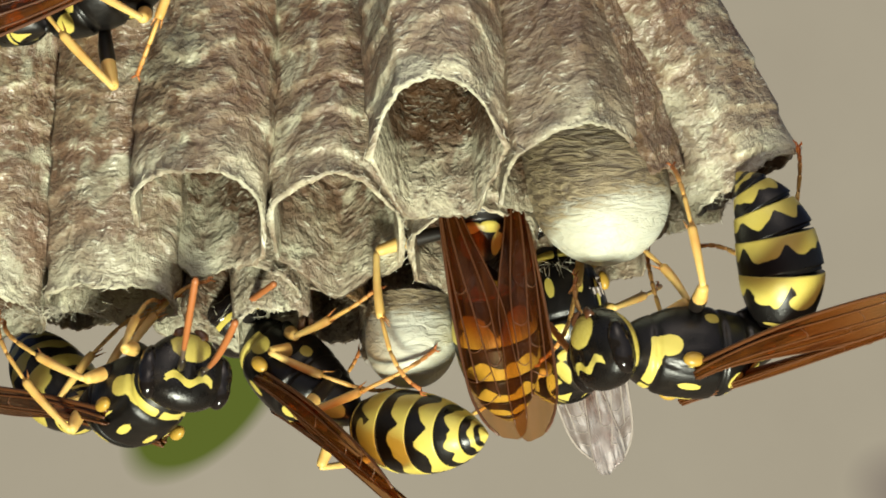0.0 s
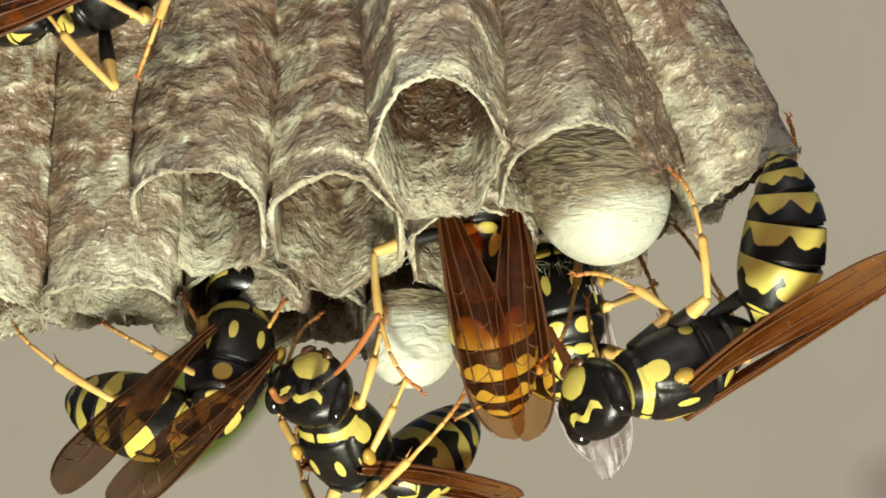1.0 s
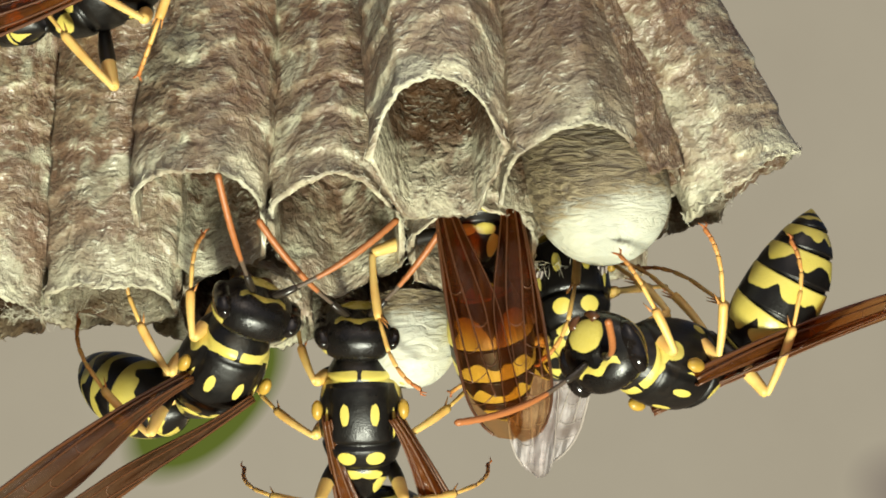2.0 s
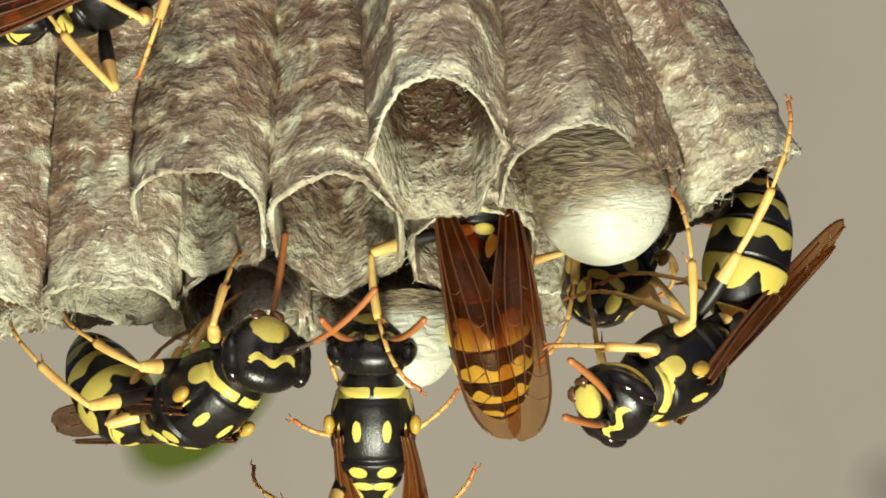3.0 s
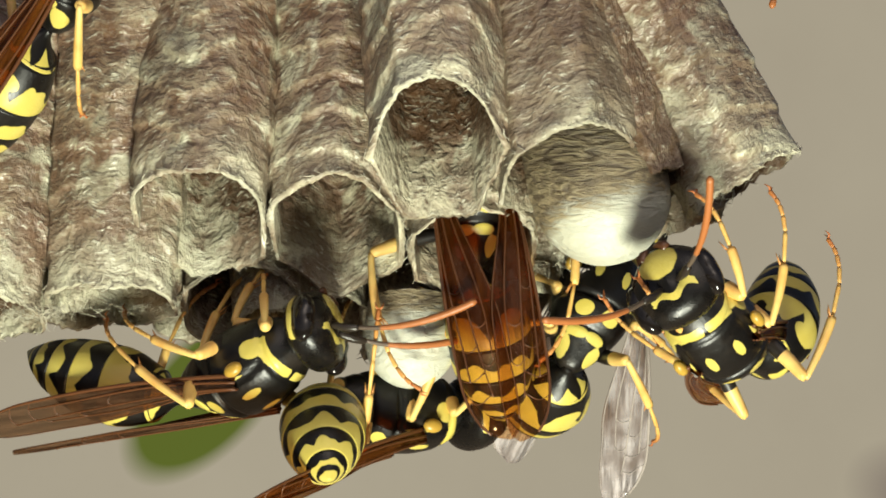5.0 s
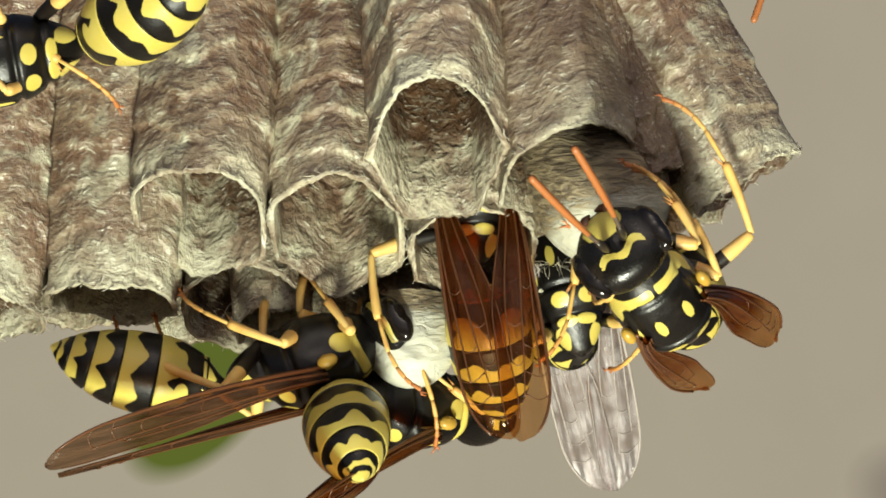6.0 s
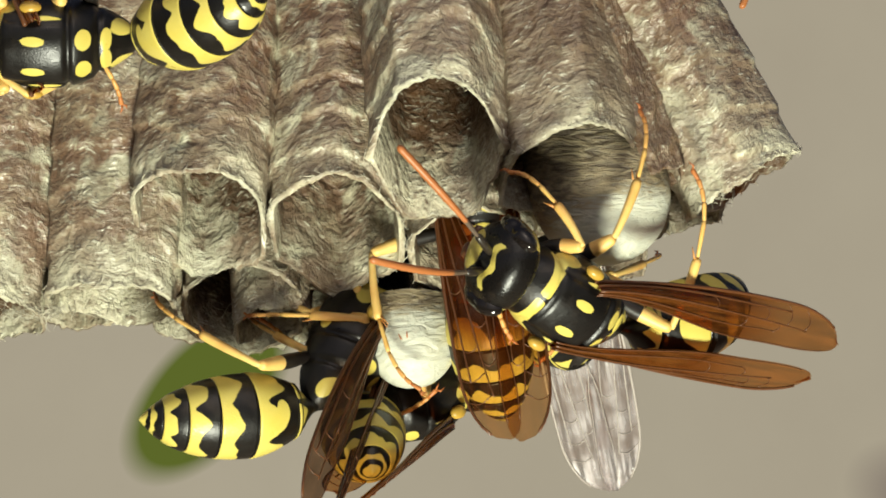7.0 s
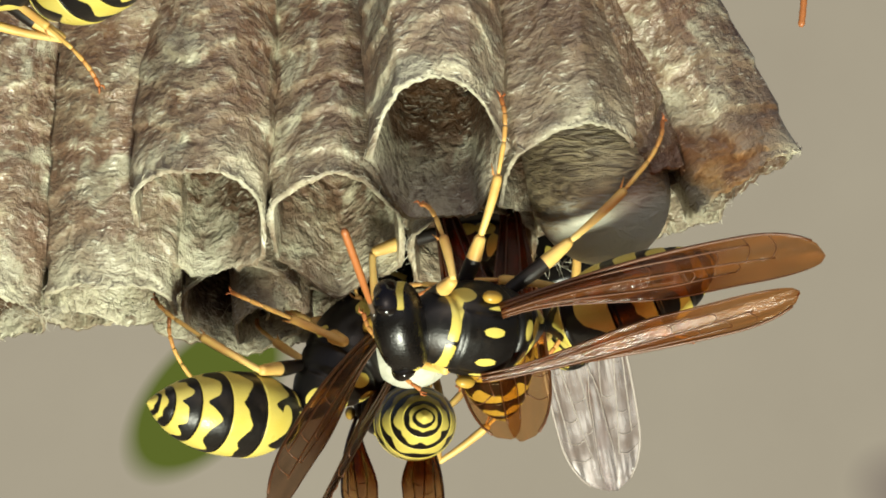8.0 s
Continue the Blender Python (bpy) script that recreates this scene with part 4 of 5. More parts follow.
# ---- motion of the wasps ----
def motions():
    L0 = {"hL": (20, 548, 5, 110, 742, 0), "mL": (115, 550, 5, 278, 716, -2), "fL": (425, 450, 3.5, 352, 625, -2)}
    UNDER = dict(tuck="R", curl=4)
    WASP_A.play([
        (0.0, 240, 715, 2.5, ("head", 325, 668, 1), (-0.1, 0.45, -0.85), dict(UNDER, tip=(45, 585, -1), tips={"L": (-130, 700, -1), "R": (-110, 680, -1)}, head=(0.35, 0.85, 0.3),
            feet={"hL": (0, 560, 4, 15, 730, 0), "mL": (8, 570, 4, 98, 695, -1), "fL": (283, 535, 3.5, 212, 694, -2)}, whips={"L": (348, 478, 1), "R": (425, 560, 1)})),
        (0.5, 332, 708, 2.5, ("head", 422, 642, 1), (-0.05, 0.48, -0.85), dict(UNDER, tip=(70, 590, -1), tips={"L": (48, 775, -1), "R": (95, 770, -1)}, head=(0.2, 0.88, 0.38),
            feet={"hL": (22, 565, 4, 105, 782, 0), "mL": (118, 555, 5, 206, 728, -1), "fL": (352, 482, 3.5, 318, 668, -2)}, whips={"L": (440, 485, -1), "R": (485, 498, -1)})),
        (0.7, 372, 680, 3.4, (0.35, 0.35, 0.75), (0.1, 0.8, -0.5), dict(UNDER, tip=(95, 640, -1), tips={"L": (60, 840, 1), "R": (140, 830, 1)})),
        (1.0, 408, 640, 4.4, ("head", 438, 513, -1), (0.32, 0.92, 0.05), dict(UNDER, tip=(118, 705, -1), tips={"L": (108, 868, 1), "R": (195, 885, 1)},
            feet={"hL": (20, 555, 5, 140, 690, 2), "mL": (185, 572, 5, 282, 634, 2), "fL": (325, 525, 5, 332, 585, 2), "fR": (500, 535, 5, 492, 600, 2)})),
        (1.5, 404, 626, 4.4, ("head", 440, 500, -1), (0.32, 0.92, 0.05), dict(UNDER, tip=(122, 690, -1), tips={"L": (118, 875, 1), "R": (235, 890, 1)},
            feet={"hL": (20, 550, 5, 132, 682, 2), "mL": (185, 572, 5, 290, 615, 2), "fL": (338, 500, 5, 342, 530, 2), "fR": (500, 520, 5, 495, 560, 2)})),
        (1.8, 396, 640, 4.0, ("head", 440, 525, 1), (0.25, 0.92, -0.2), dict(UNDER, tip=(130, 670, -1), tips={"L": (105, 840, 1), "R": (200, 850, 1)})),
        (2.3, 375, 675, 3.2, ("head", 455, 580, 1), (0.1, 0.8, -0.6), dict(UNDER, tip=(145, 620, -1), tips={"L": (85, 800, -1), "R": (120, 810, -1)})),
        (2.8, 355, 712, 2.5, ("head", 460, 640, 1), (-0.1, 0.5, -0.82), dict(UNDER, tip=(150, 590, -1), tips={"L": (105, 760, -1), "R": (135, 778, -1)}, head=(0.35, 0.85, 0.35),
            feet=dict(L0, fL=(385, 485, 3.5, 342, 660, -2)), whips={"L": (455, 405, -1), "R": (725, 590, 1)})),
        (3.0, 360, 712, 2.5, ("head", 468, 635, 1), (-0.1, 0.5, -0.82), dict(UNDER, tip=(150, 590, -1), tips={"L": (105, 760, -1), "R": (140, 780, -1)}, head=(0.4, 0.82, 0.35),
            feet=L0, whips={"L": (508, 395, -1), "R": (682, 500, 1)})),
        (3.5, 352, 700, 2.5, ("head", 452, 608, 1), (-0.1, 0.5, -0.82), dict(UNDER, tip=(140, 590, -1), tips={"L": (100, 766, -1), "R": (150, 785, -1)}, head=(0.35, 0.85, 0.4),
            feet=L0, whips={"L": (342, 458, 1), "R": (668, 528, 1)})),
        (4.0, 348, 682, 2.5, ("head", 465, 600, 1), (-0.1, 0.48, -0.85), dict(UNDER, tip=(92, 592, -1), tips={"L": (62, 772, -1), "R": (98, 790, -1)}, head=(0.6, 0.7, 0.3),
            feet=dict(L0, mL=(115, 550, 5, 290, 696, -2)), whips={"L": (432, 432, 1), "R": (636, 548, 1)})),
        (4.5, 412, 655, 2.5, ("head", 522, 578, 1), (0.0, 0.3, -0.93), dict(UNDER, tip=(72, 612, -1), tips={"L": (28, 758, -1), "R": (55, 785, -1)}, head=(0.85, 0.45, 0.2), curl=3,
            feet={"hL": (150, 560, 5, 232, 728, -1), "mL": (120, 552, 5, 312, 688, -2), "fL": (428, 445, 3.5, 408, 635, -2)}, whips={"L": (548, 345, 1), "R": (612, 520, -1)})),
        (4.7, 420, 660, 2.5, ("head", 530, 585, 1), (0.0, 0.45, -0.88), dict(UNDER, tip=(65, 615, -1), tips={"L": (30, 760, -1), "R": (60, 790, -1)}, head=(0.85, 0.4, 0.2), curl=3,
            feet={"hL": (170, 565, 5, 250, 728, -1), "mL": (200, 560, 5, 330, 688, -2), "fL": (440, 470, 3.5, 440, 640, -2)})),
        (5.8, 530, 650, 3.5, (0.95, -0.05, 0.28), (0.12, 0.42, -0.88), dict(UNDER, tip=(52, 622, -1), tips={"L": (50, 778, 1), "R": (68, 826, 1)}, head=(0.9, -0.1, 0.4), curl=3,
            feet={"hL": (202, 570, 4, 335, 752, -2), "mL": (305, 535, 4, 428, 668, -2), "fL": (570, 530, 5, 612, 606, 0), "hR": (275, 560, 6, 330, 645, 7)}, whips={"L": (720, 470, -1), "R": (760, 520, -1)})),
        (6.0, 550, 645, 4, (0.92, -0.1, 0.33), (0.15, 0.42, -0.88), dict(UNDER, tip=(88, 612, 1), tips={"L": (88, 820, 1), "R": (110, 838, 1)}, head=(0.85, -0.2, 0.5), curl=3,
            feet={"hL": (205, 570, 4, 325, 752, -2), "mL": (322, 520, 4, 528, 674, -2), "fL": (570, 520, 5, 625, 592, 1), "hR": (275, 560, 6, 350, 650, 7)}, whips={"L": (720, 460, -1), "R": (760, 500, -1)})),
        (6.5, 588, 612, 5.0, (0.6, -0.42, 0.6), (0.5, 0.45, -0.7), dict(UNDER, tip=(165, 708, 1), tips={"L": (300, 918, 1), "R": (350, 920, 1)}, curl=3, gdor=(0.0, 0.6, -0.8),
            feet={"hL": (280, 530, 4, 528, 692, -1), "mL": (330, 535, 4, 552, 618, -1), "fL": (570, 510, 6, 625, 530, 3), "hR": (440, 560, 7, 480, 600, 8)})),
        (7.0, 628, 605, 5, (0.35, -0.52, 0.76), (0.65, 0.45, -0.5), dict(UNDER, tip=(246, 742, 1), tips={"L": (540, 905, 1), "R": (585, 925, 1)}, curl=3, gdor=(0.1, 0.75, -0.6),
            feet={"hL": (275, 525, 4, 492, 678, -1), "mL": (440, 560, 5, 648, 545, 0), "fL": (600, 510, 6), "hR": (460, 565, 7, 500, 590, 8)})),
        (7.5, 638, 602, 5.0, (0.33, -0.52, 0.77), (0.7, 0.45, -0.45), dict(UNDER, tip=(280, 752, 1), tips={"L": (588, 905, 1), "R": (640, 925, 1)}, curl=3, gdor=(0.1, 0.8, -0.5),
            feet={"hL": (272, 525, 4, 502, 648, -1), "mL": (428, 552, 5, 642, 508, 0), "fL": (600, 510, 6), "hR": (460, 575, 7, 490, 600, 8)})),
        (8.0, 624, 626, 5.0, (0.45, -0.48, 0.74), (0.65, 0.5, -0.5), dict(UNDER, tip=(260, 712, 1), tips={"L": (478, 900, 1), "R": (565, 900, 1)}, curl=3, gdor=(0.1, 0.75, -0.6),
            feet={"hL": (275, 528, 4, 508, 695, -1), "mL": (410, 518, 4, 602, 602, 0), "fL": (600, 505, 6), "hR": (300, 560, 6, 415, 685, 6)})),
    ])
    BEHIND = {"L": (860, 640, -1), "R": (885, 660, -1)}
    WASP_B.play([
        (0.0, 520, 668, 7.5, ("petiole", 615, 755, 1), (-0.45, 0.35, -0.8), dict(tip=(864, 770, 1), tips={"R": (705, 888, 1), "L": (730, 900, 1)}, curl=3, gdor=(0.1, 0.75, -0.5),
            feet={"fR": (670, 508, 4, 518, 668, 1), "mR": (690, 690, 6, 640, 720, 4), "hR": (768, 620, 3, 540, 780, 0)}, whips={"L": (405, 540, -1), "R": (492, 495, 1)})),
        (0.5, 556, 715, 7, ("petiole", 650, 780, 1), (-0.4, 0.4, -0.8), dict(tip=(880, 760, 1), tips={"R": (725, 890, 1), "L": (760, 905, 1)}, curl=3, gdor=(0.1, 0.75, -0.5),
            feet={"fR": (592, 580, 4, 515, 680, 1), "mR": (672, 505, 4, 592, 720, 1), "hR": (798, 680, 3, 650, 852, 0)}, whips={"L": (470, 520, -1), "R": (500, 500, -1)})),
        (1.0, 612, 790, 6, ("head", 550, 697, 1), (-0.3, 0.5, -0.8), dict(tip=(835, 715, -1), tips={"R": (912, 882, -1), "L": (900, 895, -1)}, head=(-0.35, 0.85, 0.35),
            feet={"fR": (682, 535, 4, 650, 775, -1), "mR": (742, 600, 4, 702, 828, -1), "hR": (820, 700, 3, 735, 890, -2), "fL": (565, 560, 5)}, whips={"R": (680, 545, 1), "L": (475, 690, 1)})),
        (1.5, 652, 795, 4.5, ("head", 642, 690, 1), (-0.35, 0.5, -0.8), dict(tip=(805, 690, -1), tips={"R": (810, 882, -1), "L": (790, 890, -1)}, head=(0.1, 0.88, 0.38),
            feet={"fL": (590, 600, 4, 522, 690, 2), "mL": (560, 720, 5, 500, 735, 5), "fR": (690, 520, 4, 722, 790, 0), "mR": (830, 700, 3, 720, 850, -1), "hR": (835, 735, 3, 770, 880, 0)}, whips={"L": (620, 600, 1), "R": (745, 655, 1)})),
        (1.8, 640, 780, 4.5, (0.0, 0.35, 0.9), (-0.1, 0.85, -0.45), dict(gaster=(0.5, -0.75, -0.1), wing=(0.4, -0.6, -0.5), head=(0, 0.8, 0.5))),
        (2.3, 640, 660, 5, (0.0, 0.05, 1), (0, 1, -0.1), dict(gaster=(0.1, -0.4, -0.9), wing=(0.02, 0.05, -1), spread=4)),
        (2.8, 640, 580, 5, (0.0, -0.2, 0.98), (0, 0.98, 0.2), dict(tip=(660, 838, -1), tips={"L": (605, 1060, 1), "R": (728, 1060, 1)},
            feet={"hR": (800, 775, 4, 860, 778, 2), "hL": (470, 705, 5, 505, 718, 3), "mL": (580, 560, 6), "mR": (720, 560, 6)})),
        (3.0, 660, 762, 4.5, (0.0, 0.3, 0.95), (0, 0.95, -0.3), dict(gaster=(0.1, -0.6, -0.7), tips={"L": (680, 1140, -1), "R": (740, 1140, -1)}, head=(0, 0.55, 0.8),
            feet={"mL": (560, 740, 5, 502, 790, 3), "mR": (810, 690, 4, 770, 795, 2), "hR": (840, 830, 3, 872, 875, 2), "fL": (590, 600, 5), "fR": (720, 590, 5)}, whips={"L": (560, 560, 1), "R": (760, 560, 1)})),
        (3.2, 655, 800, 4.5, (0.05, 0.55, 0.75), (-0.05, 0.8, -0.6), dict(gaster=(0.3, -0.8, -0.1), wing=(0.2, -0.7, -0.5), head=(0, 0.9, 0.4))),
        (3.4, 668, 838, 4.5, (0.15, 0.75, 0.5), (-0.1, 0.5, -0.8), dict(gaster=(-0.1, -0.8, 0.45), wing=(-0.1, -0.9, 0), head=(0.15, 0.95, 0.2))),
        (3.5, 655, 846, 4.5, ("head", 742, 788, 1), (-0.2, 0.4, -0.85), dict(tip=(608, 640, -1), wing=(-0.4, -0.8, 0.1), head=(0.4, 0.85, 0.25),
            feet={"fL": (700, 625, 4, 635, 748, 0), "mL": (590, 640, 4, 578, 845, 1), "hL": (555, 570, 4, 538, 855, 2), "mR": (862, 785, 4)}, whips={"L": (685, 665, 1), "R": (855, 848, 1)})),
        (3.7, 690, 810, 5, ("head", 790, 775, 1), (-0.1, 0.35, -0.9), dict(tuck="R", tip=(560, 690, -1), tips={"L": (470, 830, -1), "R": (480, 810, -1)}, head=(0.8, 0.6, 0.1))),
        (4.0, 700, 785, 6, (0.96, 0.05, 0.05), (0.0, 0.38, -0.92), dict(tuck="R", whips=BEHIND, tip=(500, 665, -1), tips={"L": (375, 765, 1), "R": (395, 790, 1)}, curl=6,
            feet={"fL": (830, 720, 5, 770, 845, 2), "mL": (642, 610, 4, 642, 850, 0), "hL": (490, 665, 5, 498, 850, 2)})),
        (4.5, 690, 738, 7, (0.86, -0.42, -0.1), (0.05, 0.3, -0.95), dict(tuck="R", whips=BEHIND, tip=(540, 838, 1), tips={"L": (340, 905, 1), "R": (360, 890, 1)}, curl=4, gdor=(-0.3, 0.9, 0.3),
            feet={"fL": (650, 600, 5, 748, 818, 1), "mL": (612, 590, 4, 722, 868, 0), "hL": (645, 570, 5)})),
        (5.2, 712, 732, 7, (0.8, -0.5, -0.08), (0.1, 0.25, -0.95), dict(tuck="R", whips=BEHIND, tip=(600, 850, 1), tips={"L": (440, 920, 1), "R": (470, 920, 1)}, curl=4, gdor=(-0.3, 0.9, 0.3))),
        (5.8, 722, 726, 7, (0.75, -0.55, -0.08), (0.12, 0.2, -0.95), dict(tuck="R", whips=BEHIND, tip=(650, 855, 1), tips={"L": (540, 935, 1), "R": (580, 935, 1)}, curl=5, gdor=(-0.2, 0.9, 0.3),
            feet={"fL": (720, 620, 6), "mL": (716, 605, 4, 850, 828, -1), "hL": (760, 790, 4, 800, 750, 2)})),
        (6.0, 726, 726, 7, (0.75, -0.55, -0.08), (0.12, 0.2, -0.95), dict(tuck="R", whips=BEHIND, tip=(642, 850, 1), tips={"L": (500, 925, 1), "R": (540, 930, 1)}, curl=5, gdor=(-0.2, 0.9, 0.3),
            feet={"fL": (720, 620, 6), "mL": (716, 600, 4, 822, 850, -1), "hL": (770, 790, 4, 820, 760, 2)})),
        (6.5, 732, 718, 9, (0.7, -0.6, -0.1), (0.12, 0.2, -0.95), dict(tuck="R", whips=BEHIND, tip=(632, 822, 1), tips={"L": (480, 850, 1), "R": (500, 860, 1)}, curl=5, gdor=(-0.2, 0.9, 0.3),
            feet={"fL": (720, 620, 6), "mL": (716, 590, 3, 778, 870, 0), "hL": (770, 790, 4, 810, 740, 2)})),
        (7.0, 735, 712, 11, (0.65, -0.7, 0.2), (0.15, 0.1, -0.95), dict(tuck="R", tip=(660, 838, 1), tips={"L": (620, 900, 1), "R": (600, 870, 1)}, curl=3, gdor=(-0.1, 0.9, 0.3),
            feet={"mL": (716, 600, 3, 792, 872, 0), "hL": (772, 690, 6, 745, 800, 4)})),
        (7.5, 725, 705, 12, (0.35, -0.85, 0.35), (0.05, 0.3, -0.95), dict(tuck="R", tip=(705, 790, 1), tips={"L": (790, 915, 1), "R": (690, 915, 1)}, curl=4, gdor=(-0.1, 0.9, 0.3),
            feet={"hL": (798, 690, 5, 792, 826, 3)})),
        (8.0, 694, 712, 19, (-0.2, -0.9, 0.25), (0, 0.3, -0.95), dict(tuck="R", tip=(752, 738, 1), tips={"L": (740, 930, 1), "R": (650, 930, 1)}, curl=2, gdor=(0, 0.3, -0.95))),
    ])
    CF = {"mL": (745, 330, 7), "mR": (935, 330, 7), "hL": (745, 690, 1.0, 660, 490, 3), "hR": (955, 640, 3, 1050, 570, 3), "fL": (800, 240, 7), "fR": (900, 240, 7)}
    CW = dict(tip=(905, 745, -1), curl=3, feet=CF, tips={"L": (906, 790, 1), "R": (952, 790, 1)})
    WASP_C.play([
        (0.0, 838, 318, 3.4, (-0.10, -0.25, 0.95), (0.02, 0.95, 0.22), CW),
        (4.0, 829, 322, 3.4, (-0.08, -0.25, 0.95), (0.02, 0.95, 0.22), dict(CW, tip=(892, 745, -1), tips={"L": (893, 790, 1), "R": (938, 790, 1)})),
        (8.0, 832, 320, 3.4, (-0.08, -0.25, 0.95), (0.02, 0.95, 0.22), dict(CW, tip=(892, 745, -1), tips={"L": (894, 790, 1), "R": (939, 790, 1)})),
    ])
    WASP_D.play([
        (0.0, 1228, 630, -2, (-0.97, 0.2, 0.02), (0.05, 0.4, -0.88), dict(tuck="L", tip=(1298, 280, 1), gdor=(0.9, 0.4, -0.1), curl=11, tips={"R": (1700, 525, 1), "L": (1690, 550, 1)}, head=(-0.8, 0.5, -0.1),
            feet={"fR": (1020, 490, 0, 1190, 690, -4), "mR": (1190, 295, -2, 1276, 705, -5), "hR": (1412, 260, 0, 1340, 560, 0), "mL": (1145, 450, 4)}, whips={"R": (985, 600, -1), "L": (965, 570, -1)})),
        (0.5, 1186, 672, -2, (-0.94, 0.2, -0.26), (0.05, 0.4, -0.88), dict(tuck="L", tip=(1345, 285, 1), gdor=(0.85, 0.5, 0.1), curl=10, tips={"R": (1650, 480, 1), "L": (1640, 500, 1)}, head=(-0.8, 0.5, -0.1),
            feet={"fR": (1022, 488, 0, 1166, 706, -4), "mR": (1190, 300, -2, 1258, 704, -5), "hR": (1405, 220, 0, 1330, 560, 0), "mL": (1140, 450, 4), "hL": (1200, 400, 4)}, whips={"R": (985, 600, -1), "L": (965, 570, -1)})),
        (1.0, 1206, 656, -2, (-0.92, 0.25, -0.34), (0.05, 0.45, -0.86), dict(tuck="L", tip=(1370, 235, 1), gdor=(0.85, 0.5, 0.1), curl=10, tips={"R": (1640, 440, 1), "L": (1640, 465, 1)}, head=(-0.75, 0.6, -0.1),
            feet={"fR": (1020, 488, 0, 1198, 684, -4), "mR": (1190, 305, -2, 1294, 684, -5), "hR": (1395, 210, 0, 1340, 540, 0), "mL": (1130, 450, 4), "hL": (1195, 400, 4), "fL": (1040, 530, 2, 1105, 684, -1)}, whips={"R": (985, 600, -1), "L": (965, 570, -1)})),
        (1.5, 1192, 638, 0.5, ("head", 1068, 605, 1), (0.05, 0.5, -0.85), dict(tuck="L", tip=(1532, 300, 1), gdor=(0.7, 0.5, -0.5), curl=11, tips={"R": (1700, 545, 1), "L": (1690, 570, 1)}, head=(-0.4, 0.88, 0.1),
            feet={"fR": (1110, 500, 0, 1150, 555, 0), "mR": (1190, 340, -1, 1285, 560, -5), "hR": (1388, 185, 0, 1432, 555, -4), "mL": (1125, 460, 4), "hL": (1380, 330, 3, 1372, 470, 2)}, whips={"R": (1040, 495, 1), "L": (960, 560, -1)})),
        (1.8, 1188, 645, 0.5, ("head", 1070, 615, 1), (0.05, 0.52, -0.82), dict(tuck="L", tip=(1500, 300, 1), gdor=(0.6, 0.6, -0.4), curl=9, tips={"R": (1680, 520, -1), "L": (1670, 540, -1)}, head=(-0.45, 0.85, 0.0))),
        (2.3, 1190, 652, 0.5, ("head", 1075, 660, 1), (0.08, 0.56, -0.8), dict(tuck="L", tip=(1425, 290, -1), gdor=(0.5, 0.8, 0.1), curl=8, tips={"R": (1600, 470, -1), "L": (1590, 490, -1)}, head=(-0.55, 0.75, -0.2))),
        (2.8, 1195, 655, 0, ("head", 1085, 695, 1), (0.1, 0.6, -0.75), dict(tuck="L", tip=(1350, 305, -1), gdor=(0.3, 0.9, 0.3), curl=7, tips={"R": (1515, 432, -1), "L": (1480, 470, -1)}, head=(-0.45, 0.8, -0.45),
            feet={"fR": (985, 690, -2, 1155, 652, -5), "mR": (1192, 342, -1, 1275, 562, -5), "hR": (1395, 180, -1, 1385, 575, -3), "fL": (1070, 490, 3)}, whips={"R": (975, 540, 1), "L": (1010, 650, 1)})),
        (3.0, 1198, 660, 0, ("head", 1092, 718, 1), (0.1, 0.6, -0.75), dict(tuck="L", tip=(1345, 305, -1), gdor=(0.3, 0.9, 0.3), curl=7, tips={"R": (1490, 402, -1), "L": (1470, 440, -1)}, head=(-0.45, 0.7, -0.55),
            feet={"fR": (970, 612, -2, 1125, 610, -5), "mR": (1192, 342, -1, 1292, 555, -5), "hR": (1395, 180, -1, 1382, 572, -3), "fL": (1040, 500, 3)}, whips={"R": (1000, 630, 1), "L": (990, 740, 1)})),
        (3.5, 1195, 662, 0, ("head", 1095, 705, 1), (0.1, 0.6, -0.75), dict(tuck="L", tip=(1345, 305, -1), gdor=(0.3, 0.9, 0.3), curl=7, tips={"R": (1495, 410, -1), "L": (1475, 450, -1)}, head=(-0.7, 0.55, -0.45),
            feet={"fR": (1065, 628, -3, 1228, 652, -5), "mR": (1192, 342, -1, 1292, 552, -5), "hR": (1395, 180, -1, 1382, 572, -3), "fL": (1040, 510, 3)}, whips={"R": (985, 600, 1), "L": (960, 765, 1)})),
        (4.0, 1205, 650, 0, ("head", 1100, 678, 1), (0.12, 0.58, -0.76), dict(tuck="L", tip=(1348, 312, -1), gdor=(0.3, 0.9, 0.3), curl=7, tips={"R": (1490, 468, -1), "L": (1470, 505, -1)}, head=(-0.6, 0.78, -0.1),
            feet={"fR": (1130, 580, -3, 1242, 630, -5), "mR": (1192, 342, -1, 1300, 550, -5), "hR": (1395, 180, -1, 1382, 572, -3), "fL": (1040, 500, 3)}, whips={"R": (1055, 505, 1), "L": (1010, 750, 1)})),
        (4.5, 1292, 622, -1, ("head", 1208, 555, 1), (0.2, 0.6, -0.75), dict(tuck="L", tip=(1290, 345, -1), gdor=(0.4, 0.9, 0.2), curl=6, wing=(0.12, -0.98, 0.0), head=(-0.35, 0.92, 0.1), spread=2,
            feet={"fR": (1195, 300, -2, 1332, 518, -5), "mR": (1250, 375, -1, 1368, 498, -4), "hR": (1400, 60, -1, 1405, 575, -3), "fL": (1020, 480, 1, 1112, 645, -2), "mL": (1110, 600, 0, 1188, 715, -2)}, whips={"R": (1210, 310, 1), "L": (1010, 490, 1)})),
